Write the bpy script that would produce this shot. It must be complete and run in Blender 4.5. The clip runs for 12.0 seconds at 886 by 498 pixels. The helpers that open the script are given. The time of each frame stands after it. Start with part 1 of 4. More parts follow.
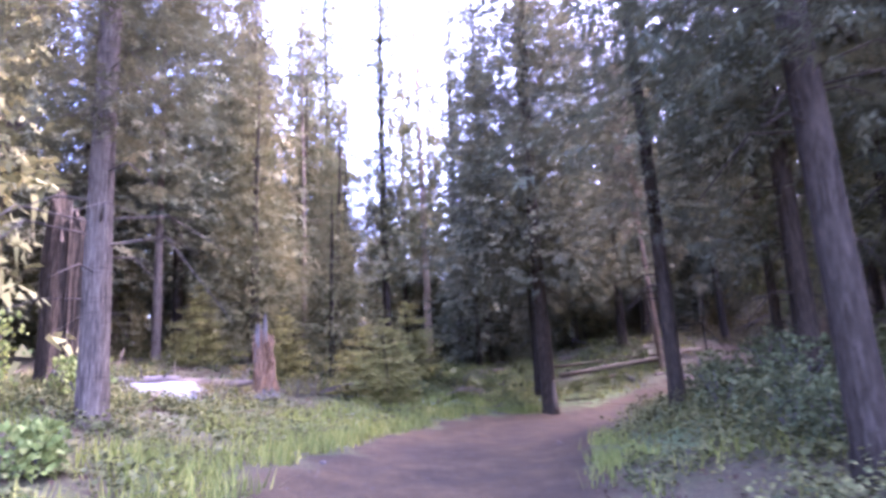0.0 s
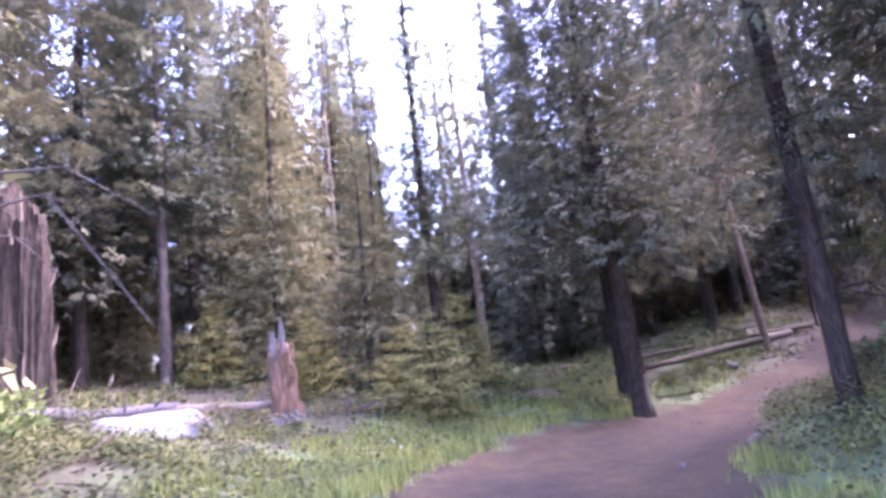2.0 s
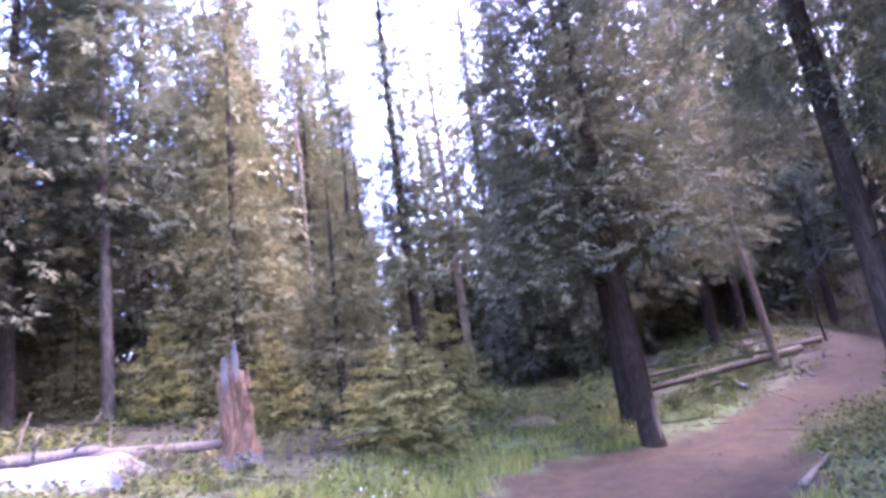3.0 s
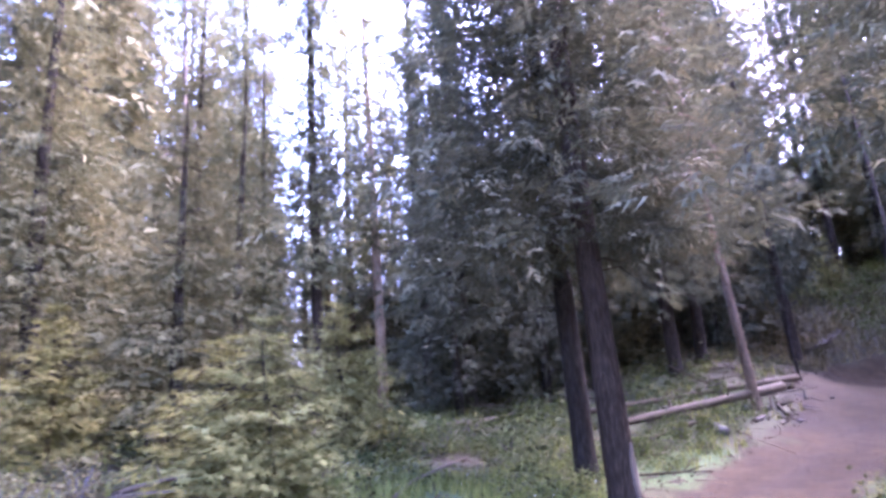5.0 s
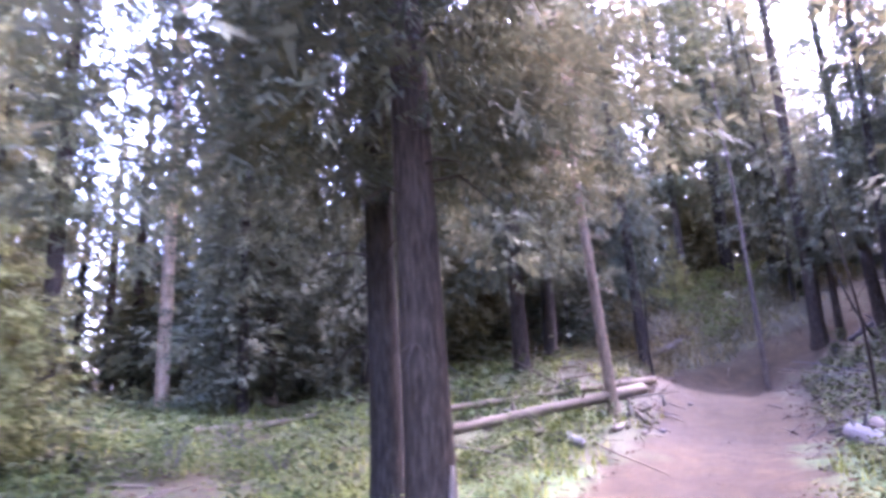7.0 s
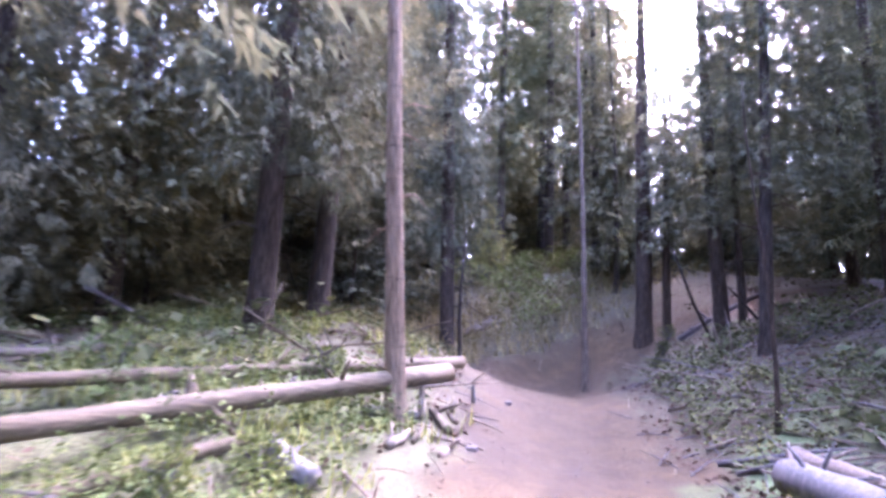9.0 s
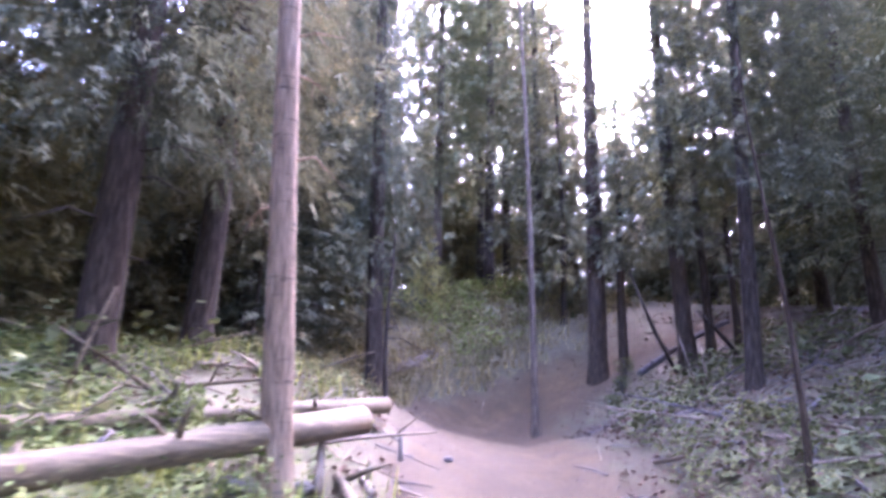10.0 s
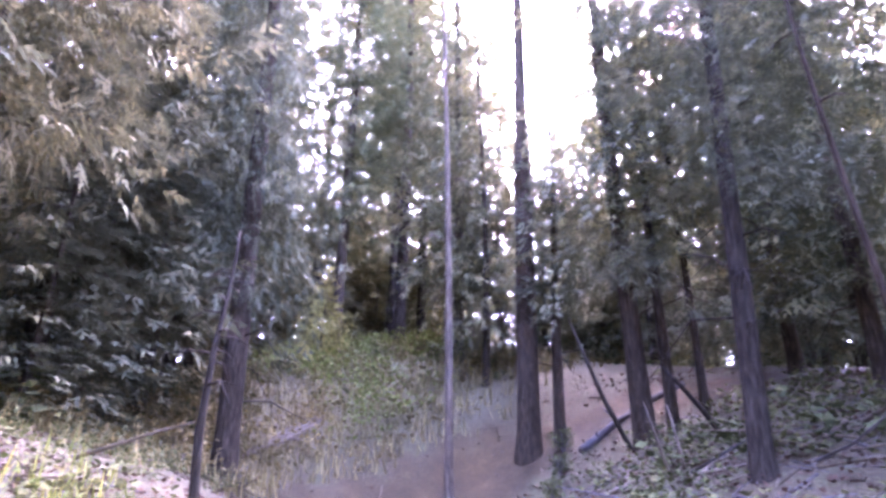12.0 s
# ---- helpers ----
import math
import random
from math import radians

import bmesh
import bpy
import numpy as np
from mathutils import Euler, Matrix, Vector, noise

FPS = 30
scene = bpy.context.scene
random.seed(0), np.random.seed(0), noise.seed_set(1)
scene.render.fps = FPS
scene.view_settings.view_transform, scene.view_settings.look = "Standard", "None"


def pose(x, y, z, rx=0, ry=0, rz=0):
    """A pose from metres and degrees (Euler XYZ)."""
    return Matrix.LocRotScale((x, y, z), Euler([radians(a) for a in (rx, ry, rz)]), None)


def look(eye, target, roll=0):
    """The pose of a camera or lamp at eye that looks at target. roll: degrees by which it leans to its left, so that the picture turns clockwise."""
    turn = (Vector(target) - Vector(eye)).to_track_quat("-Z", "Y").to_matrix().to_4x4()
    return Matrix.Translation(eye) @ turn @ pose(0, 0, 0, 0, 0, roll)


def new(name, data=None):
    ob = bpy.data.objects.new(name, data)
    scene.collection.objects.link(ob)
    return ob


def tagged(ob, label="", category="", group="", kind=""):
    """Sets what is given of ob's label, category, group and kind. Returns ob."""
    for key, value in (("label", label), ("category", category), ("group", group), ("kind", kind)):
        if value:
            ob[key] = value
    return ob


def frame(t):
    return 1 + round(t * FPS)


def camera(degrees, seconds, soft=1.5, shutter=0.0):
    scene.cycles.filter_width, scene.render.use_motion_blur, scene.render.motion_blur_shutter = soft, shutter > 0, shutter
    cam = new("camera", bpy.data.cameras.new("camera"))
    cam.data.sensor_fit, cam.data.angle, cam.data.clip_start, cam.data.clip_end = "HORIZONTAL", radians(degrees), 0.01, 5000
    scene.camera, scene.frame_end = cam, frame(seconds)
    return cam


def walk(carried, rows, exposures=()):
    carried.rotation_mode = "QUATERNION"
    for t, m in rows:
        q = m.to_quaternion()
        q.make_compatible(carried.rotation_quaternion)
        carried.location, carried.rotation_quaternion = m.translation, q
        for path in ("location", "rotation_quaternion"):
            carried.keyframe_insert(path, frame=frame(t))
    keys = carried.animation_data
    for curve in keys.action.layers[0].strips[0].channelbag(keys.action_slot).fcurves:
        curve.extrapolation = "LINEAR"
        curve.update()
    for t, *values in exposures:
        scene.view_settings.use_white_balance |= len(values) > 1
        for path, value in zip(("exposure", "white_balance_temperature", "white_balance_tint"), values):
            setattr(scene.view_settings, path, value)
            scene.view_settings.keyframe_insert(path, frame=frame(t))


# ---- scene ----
cam = camera(72.8, 12.0, soft=3.2, shutter=0.5)
ROWS = [
    (0, -0.000, -0.000, 1.700, 99.88, 2.57, 0.45),
    (0.5, 0.008, 1.059, 1.696, 99.07, 3.39, 3.21),
    (1, -0.061, 1.927, 1.676, 98.45, 3.94, 4.55),
    (1.5, -0.080, 2.771, 1.649, 99.20, 5.04, 5.69),
    (2, -0.135, 3.601, 1.707, 100.32, 6.57, 5.77),
    (2.5, -0.194, 4.501, 1.753, 101.22, 7.08, 5.31),
    (3, -0.235, 5.434, 1.772, 102.21, 7.61, 4.36),
    (5, -0.145, 10.258, 1.685, 103.50, 4.17, -3.46),
    (5.5, 0.021, 11.360, 1.562, 104.52, 2.66, -5.74),
    (6, 0.404, 12.517, 1.451, 104.99, 2.70, -8.88),
    (6.5, 0.893, 13.572, 1.436, 104.38, 3.17, -13.03),
    (7, 1.555, 14.565, 1.398, 103.09, 2.59, -17.75),
    (7.5, 2.223, 15.499, 1.354, 101.62, 0.53, -22.42),
    (9.5, 5.956, 21.014, 1.203, 102.75, -1.77, -40.24),
    (10, 6.693, 21.699, 1.256, 105.53, -1.27, -42.94),
    (10.5, 7.474, 22.464, 1.324, 107.22, -3.33, -48.53),
    (11, 8.194, 22.987, 1.424, 109.91, -0.21, -50.94),
    (11.5, 8.784, 23.413, 1.546, 112.01, 0.16, -51.68),
    (12, 9.298, 23.801, 1.662, 111.65, -0.69, -50.90),
]
walk(cam, [(t, pose(x, y, z, rx, ry, rz)) for t, x, y, z, rx, ry, rz in ROWS], exposures=((0.0, 5.27, 5090, 58), (3.0, 5.43, 5020, 58), (5.5, 5.77, 4900, 58), (7.5, 6.6, 5030, 57), (9.5, 6.78, 5080, 53), (12.0, 7.38, 5130, 60)))

# ---- light ----
SUN_AZ, SUN_EL = 67.0, 49.0
world = bpy.data.worlds.new("sky")
scene.world = world
world.use_nodes = True
wn = world.node_tree.nodes
sky = wn.new("ShaderNodeTexSky")
sky.sky_type, sky.sun_disc = "NISHITA", False
sky.sun_elevation, sky.sun_rotation = radians(SUN_EL), radians(SUN_AZ)
sky.air_density, sky.dust_density, sky.ozone_density = 1.0, 5.0, 1.0
world.node_tree.links.new(sky.outputs[0], wn["Background"].inputs[0])
wn["Background"].inputs[1].default_value = 0.15
sun = new("sun", bpy.data.lights.new("sun", "SUN"))
sun.data.energy, sun.data.angle, sun.data.color = 0.5, radians(18.0), (1.0, 0.93, 0.82)
sd = Vector((math.sin(radians(SUN_AZ)) * math.cos(radians(SUN_EL)), math.cos(radians(SUN_AZ)) * math.cos(radians(SUN_EL)), math.sin(radians(SUN_EL))))
sun.matrix_world = look(sd * 60, (0, 0, 0))


# ---- materials ----
def material(name, rough=0.85, metal=0.0):
    m = bpy.data.materials.new(name)
    m.use_nodes = True
    b = m.node_tree.nodes["Principled BSDF"]
    b.inputs["Roughness"].default_value, b.inputs["Metallic"].default_value = rough, metal
    b.inputs["Specular IOR Level"].default_value = 0.25
    return m, m.node_tree.nodes, m.node_tree.links, b


def ramp(n, l, src, stops):
    r = n.new("ShaderNodeValToRGB")
    e = r.color_ramp.elements
    while len(e) < len(stops):
        e.new(0.5)
    for k, (p, c) in enumerate(stops):
        e[k].position, e[k].color = p, (*c, 1)
    l.new(src, r.inputs[0])
    return r.outputs[0]


def noise_of(n, l, scale, detail=4, vec=None, stretch=None, rough=0.6):
    t = n.new("ShaderNodeTexNoise")
    t.inputs["Scale"].default_value, t.inputs["Detail"].default_value, t.inputs["Roughness"].default_value = scale, detail, rough
    src = vec
    if src is None:
        src = n.new("ShaderNodeTexCoord").outputs["Object"]
    if stretch:
        mp = n.new("ShaderNodeMapping")
        mp.inputs["Scale"].default_value = stretch
        l.new(src, mp.inputs[0])
        src = mp.outputs[0]
    l.new(src, t.inputs["Vector"])
    return t.outputs["Fac"]


def mixed(n, l, a, b, fac, mode="MIX"):
    m = n.new("ShaderNodeMix")
    m.data_type, m.blend_type = "RGBA", mode
    for sock, v in ((m.inputs[0], fac), (m.inputs[6], a), (m.inputs[7], b)):
        if isinstance(v, (int, float)):
            sock.default_value = v
        elif isinstance(v, tuple):
            sock.default_value = (*v, 1)
        else:
            l.new(v, sock)
    return m.outputs[2]


def bump(n, l, b, src, strength=0.5, dist=0.02):
    k = n.new("ShaderNodeBump")
    k.inputs["Strength"].default_value, k.inputs["Distance"].default_value = strength, dist
    l.new(src, k.inputs["Height"])
    l.new(k.outputs[0], b.inputs["Normal"])


def bark(name, dark, pale, rings=0.0):
    """Furrowed bark, long grain up the trunk, with pale lichen patches."""
    m, n, l, b = material(name, 1.0)
    b.inputs["Specular IOR Level"].default_value = 0.05
    furrow = noise_of(n, l, 9, 6, stretch=(3.2, 3.2, 0.45))
    patch = noise_of(n, l, 1.3, 3, stretch=(1.5, 1.5, 0.7))
    base = ramp(n, l, furrow, [(0.3, tuple(c * 0.45 for c in dark)), (0.5, dark), (0.72, pale)])
    worn = mixed(n, l, base, pale, ramp(n, l, patch, [(0.5, (0, 0, 0)), (0.75, (0.7, 0.7, 0.7))]))
    ring = ramp(n, l, noise_of(n, l, 2.2, 4, stretch=(1.2, 1.2, 9.0)), [(0.28, (1 - rings, 1 - rings, 1 - rings)), (0.42, (1, 1, 1))])
    worn = mixed(n, l, worn, ring, 1.0, "MULTIPLY")
    oi = n.new("ShaderNodeObjectInfo")
    tint = ramp(n, l, oi.outputs["Random"], [(0.0, (0.82, 0.84, 0.9)), (1.0, (1.12, 1.0, 0.92))])
    l.new(mixed(n, l, worn, tint, 1.0, "MULTIPLY"), b.inputs["Base Color"])
    bump(n, l, b, furrow, 0.9, 0.03)
    return m


def needles(name, lo, hi, tip, tufted=False):
    """Needle sprays: dull green, each spray its own tone, tufts paler towards the bough tips, some light passing
    through.
    """
    m, n, l, b = material(name, 0.9)
    b.inputs["Specular IOR Level"].default_value = 0.06
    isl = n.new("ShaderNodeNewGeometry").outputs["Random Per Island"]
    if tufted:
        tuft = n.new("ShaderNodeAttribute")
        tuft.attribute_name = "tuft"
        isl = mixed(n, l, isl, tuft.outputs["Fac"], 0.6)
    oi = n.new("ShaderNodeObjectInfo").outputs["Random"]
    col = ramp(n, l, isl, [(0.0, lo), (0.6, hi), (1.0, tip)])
    tone = ramp(n, l, oi, [(0.0, (0.82, 0.9, 0.94)), (0.5, (1, 1, 1)), (1.0, (1.12, 1.06, 0.92))])
    patch = noise_of(n, l, 0.7, 3)
    pt = ramp(n, l, patch, [(0.35, (0.75, 0.8, 0.8)), (0.65, (1.25, 1.15, 1.0))])
    c = mixed(n, l, mixed(n, l, col, tone, 1.0, "MULTIPLY"), pt, 1.0, "MULTIPLY")
    l.new(c, b.inputs["Base Color"])
    tr = n.new("ShaderNodeBsdfTranslucent")
    l.new(c, tr.inputs[0])
    mx = n.new("ShaderNodeMixShader")
    mx.inputs[0].default_value = 0.22
    l.new(b.outputs[0], mx.inputs[1])
    l.new(tr.outputs[0], mx.inputs[2])
    l.new(mx.outputs[0], n["Material Output"].inputs[0])
    return m


def wood(name, dark, pale, along=(4, 4, 0.4)):
    m, n, l, b = material(name, 0.85)
    g = noise_of(n, l, 7, 6, stretch=along)
    p = noise_of(n, l, 1.1, 4)
    c = ramp(n, l, g, [(0.25, tuple(v * 0.5 for v in dark)), (0.5, dark), (0.75, pale)])
    c = mixed(n, l, c, dark, ramp(n, l, p, [(0.45, (0, 0, 0)), (0.7, (0.8, 0.8, 0.8))]))
    l.new(c, b.inputs["Base Color"])
    bump(n, l, b, g, 0.7, 0.015)
    return m


BARK_DARK = bark("dark_fir_bark", (0.026, 0.0205, 0.0135), (0.056, 0.045, 0.0305))
BARK_PALE = bark("pale_pine_bark", (0.1, 0.079, 0.051), (0.18, 0.147, 0.099), 0.75)
BARK_STRAW = bark("straw_pine_bark", (0.215, 0.162, 0.092), (0.36, 0.282, 0.17), 0.3)
BARK_GREY = bark("grey_bark", (0.062, 0.051, 0.036), (0.13, 0.109, 0.077), 0.4)
# NEEDLE_LIT and NEEDLE_DARK are NEEDLE with sunlight and shade put into the colour
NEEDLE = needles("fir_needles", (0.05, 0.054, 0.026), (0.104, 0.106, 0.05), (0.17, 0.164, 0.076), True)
NEEDLE_LIT = needles("sunlit_fir_needles", (0.054, 0.053, 0.023), (0.118, 0.109, 0.047), (0.19, 0.17, 0.076), True)
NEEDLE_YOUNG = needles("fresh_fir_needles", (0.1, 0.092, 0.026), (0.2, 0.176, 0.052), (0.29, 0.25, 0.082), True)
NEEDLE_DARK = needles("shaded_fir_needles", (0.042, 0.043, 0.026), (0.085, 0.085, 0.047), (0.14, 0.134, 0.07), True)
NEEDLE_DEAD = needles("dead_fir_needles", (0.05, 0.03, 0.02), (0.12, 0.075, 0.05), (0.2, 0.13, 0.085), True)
LEAF = needles("undergrowth_leaves", (0.036, 0.042, 0.018), (0.072, 0.078, 0.031), (0.125, 0.125, 0.052))
# LEAF with sunlight put into its colour, for the undergrowth round the logs
LEAF_LIT = needles("sunlit_leaves", (0.045, 0.055, 0.016), (0.085, 0.1, 0.03), (0.14, 0.15, 0.048))
GRASS = needles("grass_blades", (0.08, 0.1, 0.024), (0.155, 0.175, 0.045), (0.24, 0.24, 0.075))
DRY = needles("dry_brush", (0.09, 0.072, 0.028), (0.17, 0.135, 0.055), (0.26, 0.21, 0.092))
WOOD_PALE = wood("bleached_wood", (0.1, 0.075, 0.048), (0.2, 0.155, 0.105))
WOOD_LOG = wood("peeled_log_wood", (0.056, 0.041, 0.019), (0.13, 0.097, 0.047), (0.35, 4, 4))
WOOD_GREY = wood("grey_weathered_wood", (0.075, 0.066, 0.055), (0.17, 0.152, 0.128))
PETAL = material("white_petals", 0.6)[0]
PETAL.node_tree.nodes["Principled BSDF"].inputs["Base Color"].default_value = (0.7, 0.7, 0.66, 1)
WOOD_ROT = wood("rusty_rotten_wood", (0.1, 0.056, 0.026), (0.27, 0.16, 0.078))
WOOD_DARK = wood("dark_dead_wood", (0.06, 0.05, 0.045), (0.15, 0.125, 0.11))

# shade is put into the snow's colour: far darker than snow itself
SNOW, n, l, b = material("shaded_old_snow", 0.6)
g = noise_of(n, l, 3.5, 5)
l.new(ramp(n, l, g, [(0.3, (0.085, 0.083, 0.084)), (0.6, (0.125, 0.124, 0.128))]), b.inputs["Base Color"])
bump(n, l, b, g, 0.5, 0.03)

SOIL, n, l, b = material("forest_soil", 0.97)
co = n.new("ShaderNodeTexCoord").outputs["Object"]
fine, mid, big = noise_of(n, l, 22, 6, co), noise_of(n, l, 2.6, 5, co), noise_of(n, l, 0.45, 3, co)
dirt = ramp(n, l, mid, [(0.3, (0.025, 0.0155, 0.0048)), (0.5, (0.038, 0.0245, 0.0076)), (0.7, (0.055, 0.036, 0.0125))])
dirt = mixed(n, l, dirt, ramp(n, l, fine, [(0.3, (0.5, 0.5, 0.5)), (0.7, (1.4, 1.38, 1.35))]), 1.0, "MULTIPLY")
dirt = mixed(n, l, dirt, ramp(n, l, big, [(0.35, (0.7, 0.68, 0.68)), (0.65, (1.2, 1.15, 1.1))]), 1.0, "MULTIPLY")
litter = ramp(n, l, fine, [(0.3, (0.021, 0.016, 0.007)), (0.5, (0.043, 0.032, 0.0135)), (0.7, (0.08, 0.06, 0.026))])
green = ramp(n, l, fine, [(0.3, (0.03, 0.045, 0.014)), (0.55, (0.075, 0.10, 0.03)), (0.75, (0.14, 0.16, 0.055))])
hay = ramp(n, l, fine, [(0.3, (0.07, 0.055, 0.028)), (0.55, (0.13, 0.105, 0.05)), (0.75, (0.2, 0.165, 0.085))])


def attr(name):
    a = n.new("ShaderNodeAttribute")
    a.attribute_name = name
    return a.outputs["Fac"]


cover = mixed(n, l, litter, green, ramp(n, l, mid, [(0.5, (0, 0, 0)), (0.7, (0.3, 0.3, 0.3))]))
cover = mixed(n, l, cover, green, attr("grassy"))
cover = mixed(n, l, cover, hay, attr("dry"))
l.new(mixed(n, l, cover, dirt, attr("dirt")), b.inputs["Base Color"])
bump(n, l, b, fine, 0.8, 0.03)


# ---- ground ----
MOUNDS = ((24, 39, 6, 1.242), (19, 28, 4.5, 0.536), (9.5, 27.5, 5, 1.944), (-6, 16, 6, -1.254), (-9, 24, 9, 1.3), (6, 20, 5, -1.66), (1, 13, 5, -1.213),
          (0, 4, 6, -2.16), (16, 33, 5, -0.436), (18, 31, 3, -2.741), (30, 45, 16, 1.544), (45, 20, 18, -0.994), (0, 45, 18, -4.608), (-4.9, 8.4, 4, 0.93),
          (13, 24, 5, -2.314), (12, 26, 2.5, -0.974), (4, 26, 5, -1.363), (14.1, 28.7, 1.4, -0.32))
TRAIL = ((-2, -60, 2.2), (-0.5, -12, 2.2), (-0.3, 0, 2.2), (-0.3, 7.7, 2.2), (0.6, 13, 2.5), (2.3, 16.8, 2.4), (4.9, 20.2, 1.6), (8.4, 22.6, 1.5), (11.3, 25.3, 1.35),
         (14.6, 29.2, 1.8), (17.2, 31.6, 1.8), (19.2, 31.8, 1.2), (21.0, 30.4, 0.8), (21.9, 28.4, 0.8), (23.6, 24, 1.0), (30, 18, 1.4), (50, 10, 1.5))


def trail_gap(x, y):
    """Metres from the edge of the trail: negative on it."""
    x, y = np.asarray(x, float), np.asarray(y, float)
    best = np.full(x.shape, 1e9)
    for (x0, y0, w0), (x1, y1, w1) in zip(TRAIL, TRAIL[1:]):
        dx, dy = x1 - x0, y1 - y0
        s = np.clip(((x - x0) * dx + (y - y0) * dy) / (dx * dx + dy * dy), 0, 1)
        best = np.minimum(best, np.hypot(x - x0 - s * dx, y - y0 - s * dy) - (w0 + s * (w1 - w0)))
    return best


def height(x, y):
    x, y = np.asarray(x, float), np.asarray(y, float)
    z = 2.076 + 0.883 * 3 * np.tanh(x / 60) + 1.462 * 3 * np.tanh(y / 60)
    for a, c, r, amp in MOUNDS:
        z = z + amp * np.exp(-((x - a) ** 2 + (y - c) ** 2) / (2 * r * r))
    g = trail_gap(x, y)
    rough = np.clip(g / 1.5, 0, 1)
    z = z + rough * (0.06 * np.sin(1.7 * x + 0.6 * y) * np.cos(1.3 * y - 0.4 * x) + 0.03 * np.sin(4.1 * x + 2.2 * y) * np.cos(3.7 * y))
    rut = np.exp(-((g + 1.0) / 0.28) ** 2)
    return z - 0.05 * rut + 0.012 * np.sin(5.1 * x) * np.sin(4.3 * y + x)


def zt(x, y):
    return float(height(x, y))


def mesh_of(name, verts, faces, mat, smooth=False):
    me = bpy.data.meshes.new(name)
    me.from_pydata(verts, [], faces)
    me.materials.append(mat)
    if smooth:
        me.polygons.foreach_set("use_smooth", [True] * len(me.polygons))
    me.update()
    return me


def steps(lo, hi, fine_step, far):
    inner = list(np.arange(lo, hi, fine_step))
    grow, out_lo, out_hi, d = fine_step, [], [], 0.0
    while d < far:
        grow *= 1.22
        d += grow
        out_lo.append(lo - d), out_hi.append(hi + d)
    return np.array(out_lo[::-1] + inner + out_hi)


gx, gy = steps(-14, 27, 0.24, 1800), steps(-3, 42, 0.24, 1800)
GX, GY = np.meshgrid(gx, gy)
GZ = height(GX, GY)
nx, ny = len(gx), len(gy)
gv = np.stack([GX.ravel(), GY.ravel(), GZ.ravel()], 1)
ii = (np.arange(ny - 1)[:, None] * nx + np.arange(nx - 1)[None, :]).ravel()
gf = np.stack([ii, ii + 1, ii + nx + 1, ii + nx], 1)
gm = mesh_of("ground", gv.tolist(), gf.tolist(), SOIL, True)
gap = trail_gap(GX, GY).ravel()
wob = 0.35 * np.sin(2.3 * gv[:, 0] + 1.1 * gv[:, 1]) * np.sin(1.9 * gv[:, 1]) + 0.25 * np.sin(5.3 * gv[:, 0]) * np.sin(4.7 * gv[:, 1] + gv[:, 0])


def put_attr(name, values):
    a = gm.attributes.new(name, "FLOAT", "POINT")
    a.data.foreach_set("value", np.clip(values, 0, 1).astype(np.float32))


def blob(x, y, r):
    return np.exp(-((gv[:, 0] - x) ** 2 + (gv[:, 1] - y) ** 2) / (2 * r * r))


put_attr("dirt", 0.5 - (gap + wob) / 0.5 + 0.9 * blob(-4.2, 6.7, 0.9) + 0.6 * blob(12.5, 23.2, 1.0))
put_attr("grassy", 1.2 * np.exp(-((gap - 0.9 + wob) / 1.1) ** 2) * (gv[:, 1] < 24) * (gv[:, 1] > 9.5) + 0.35 * blob(6, 27, 3) + 0.3 * blob(-2, 14, 4))
put_attr("dry", (1.1 * blob(20, 38, 4.0) + 0.4 * blob(12, 36, 3) + 0.8 * blob(26, 36, 4)) * np.clip(gap / 2.0, 0, 1))
ground = tagged(new("ground", gm), "brown dirt trail through grassy, littered forest floor", "ground", kind="structure")


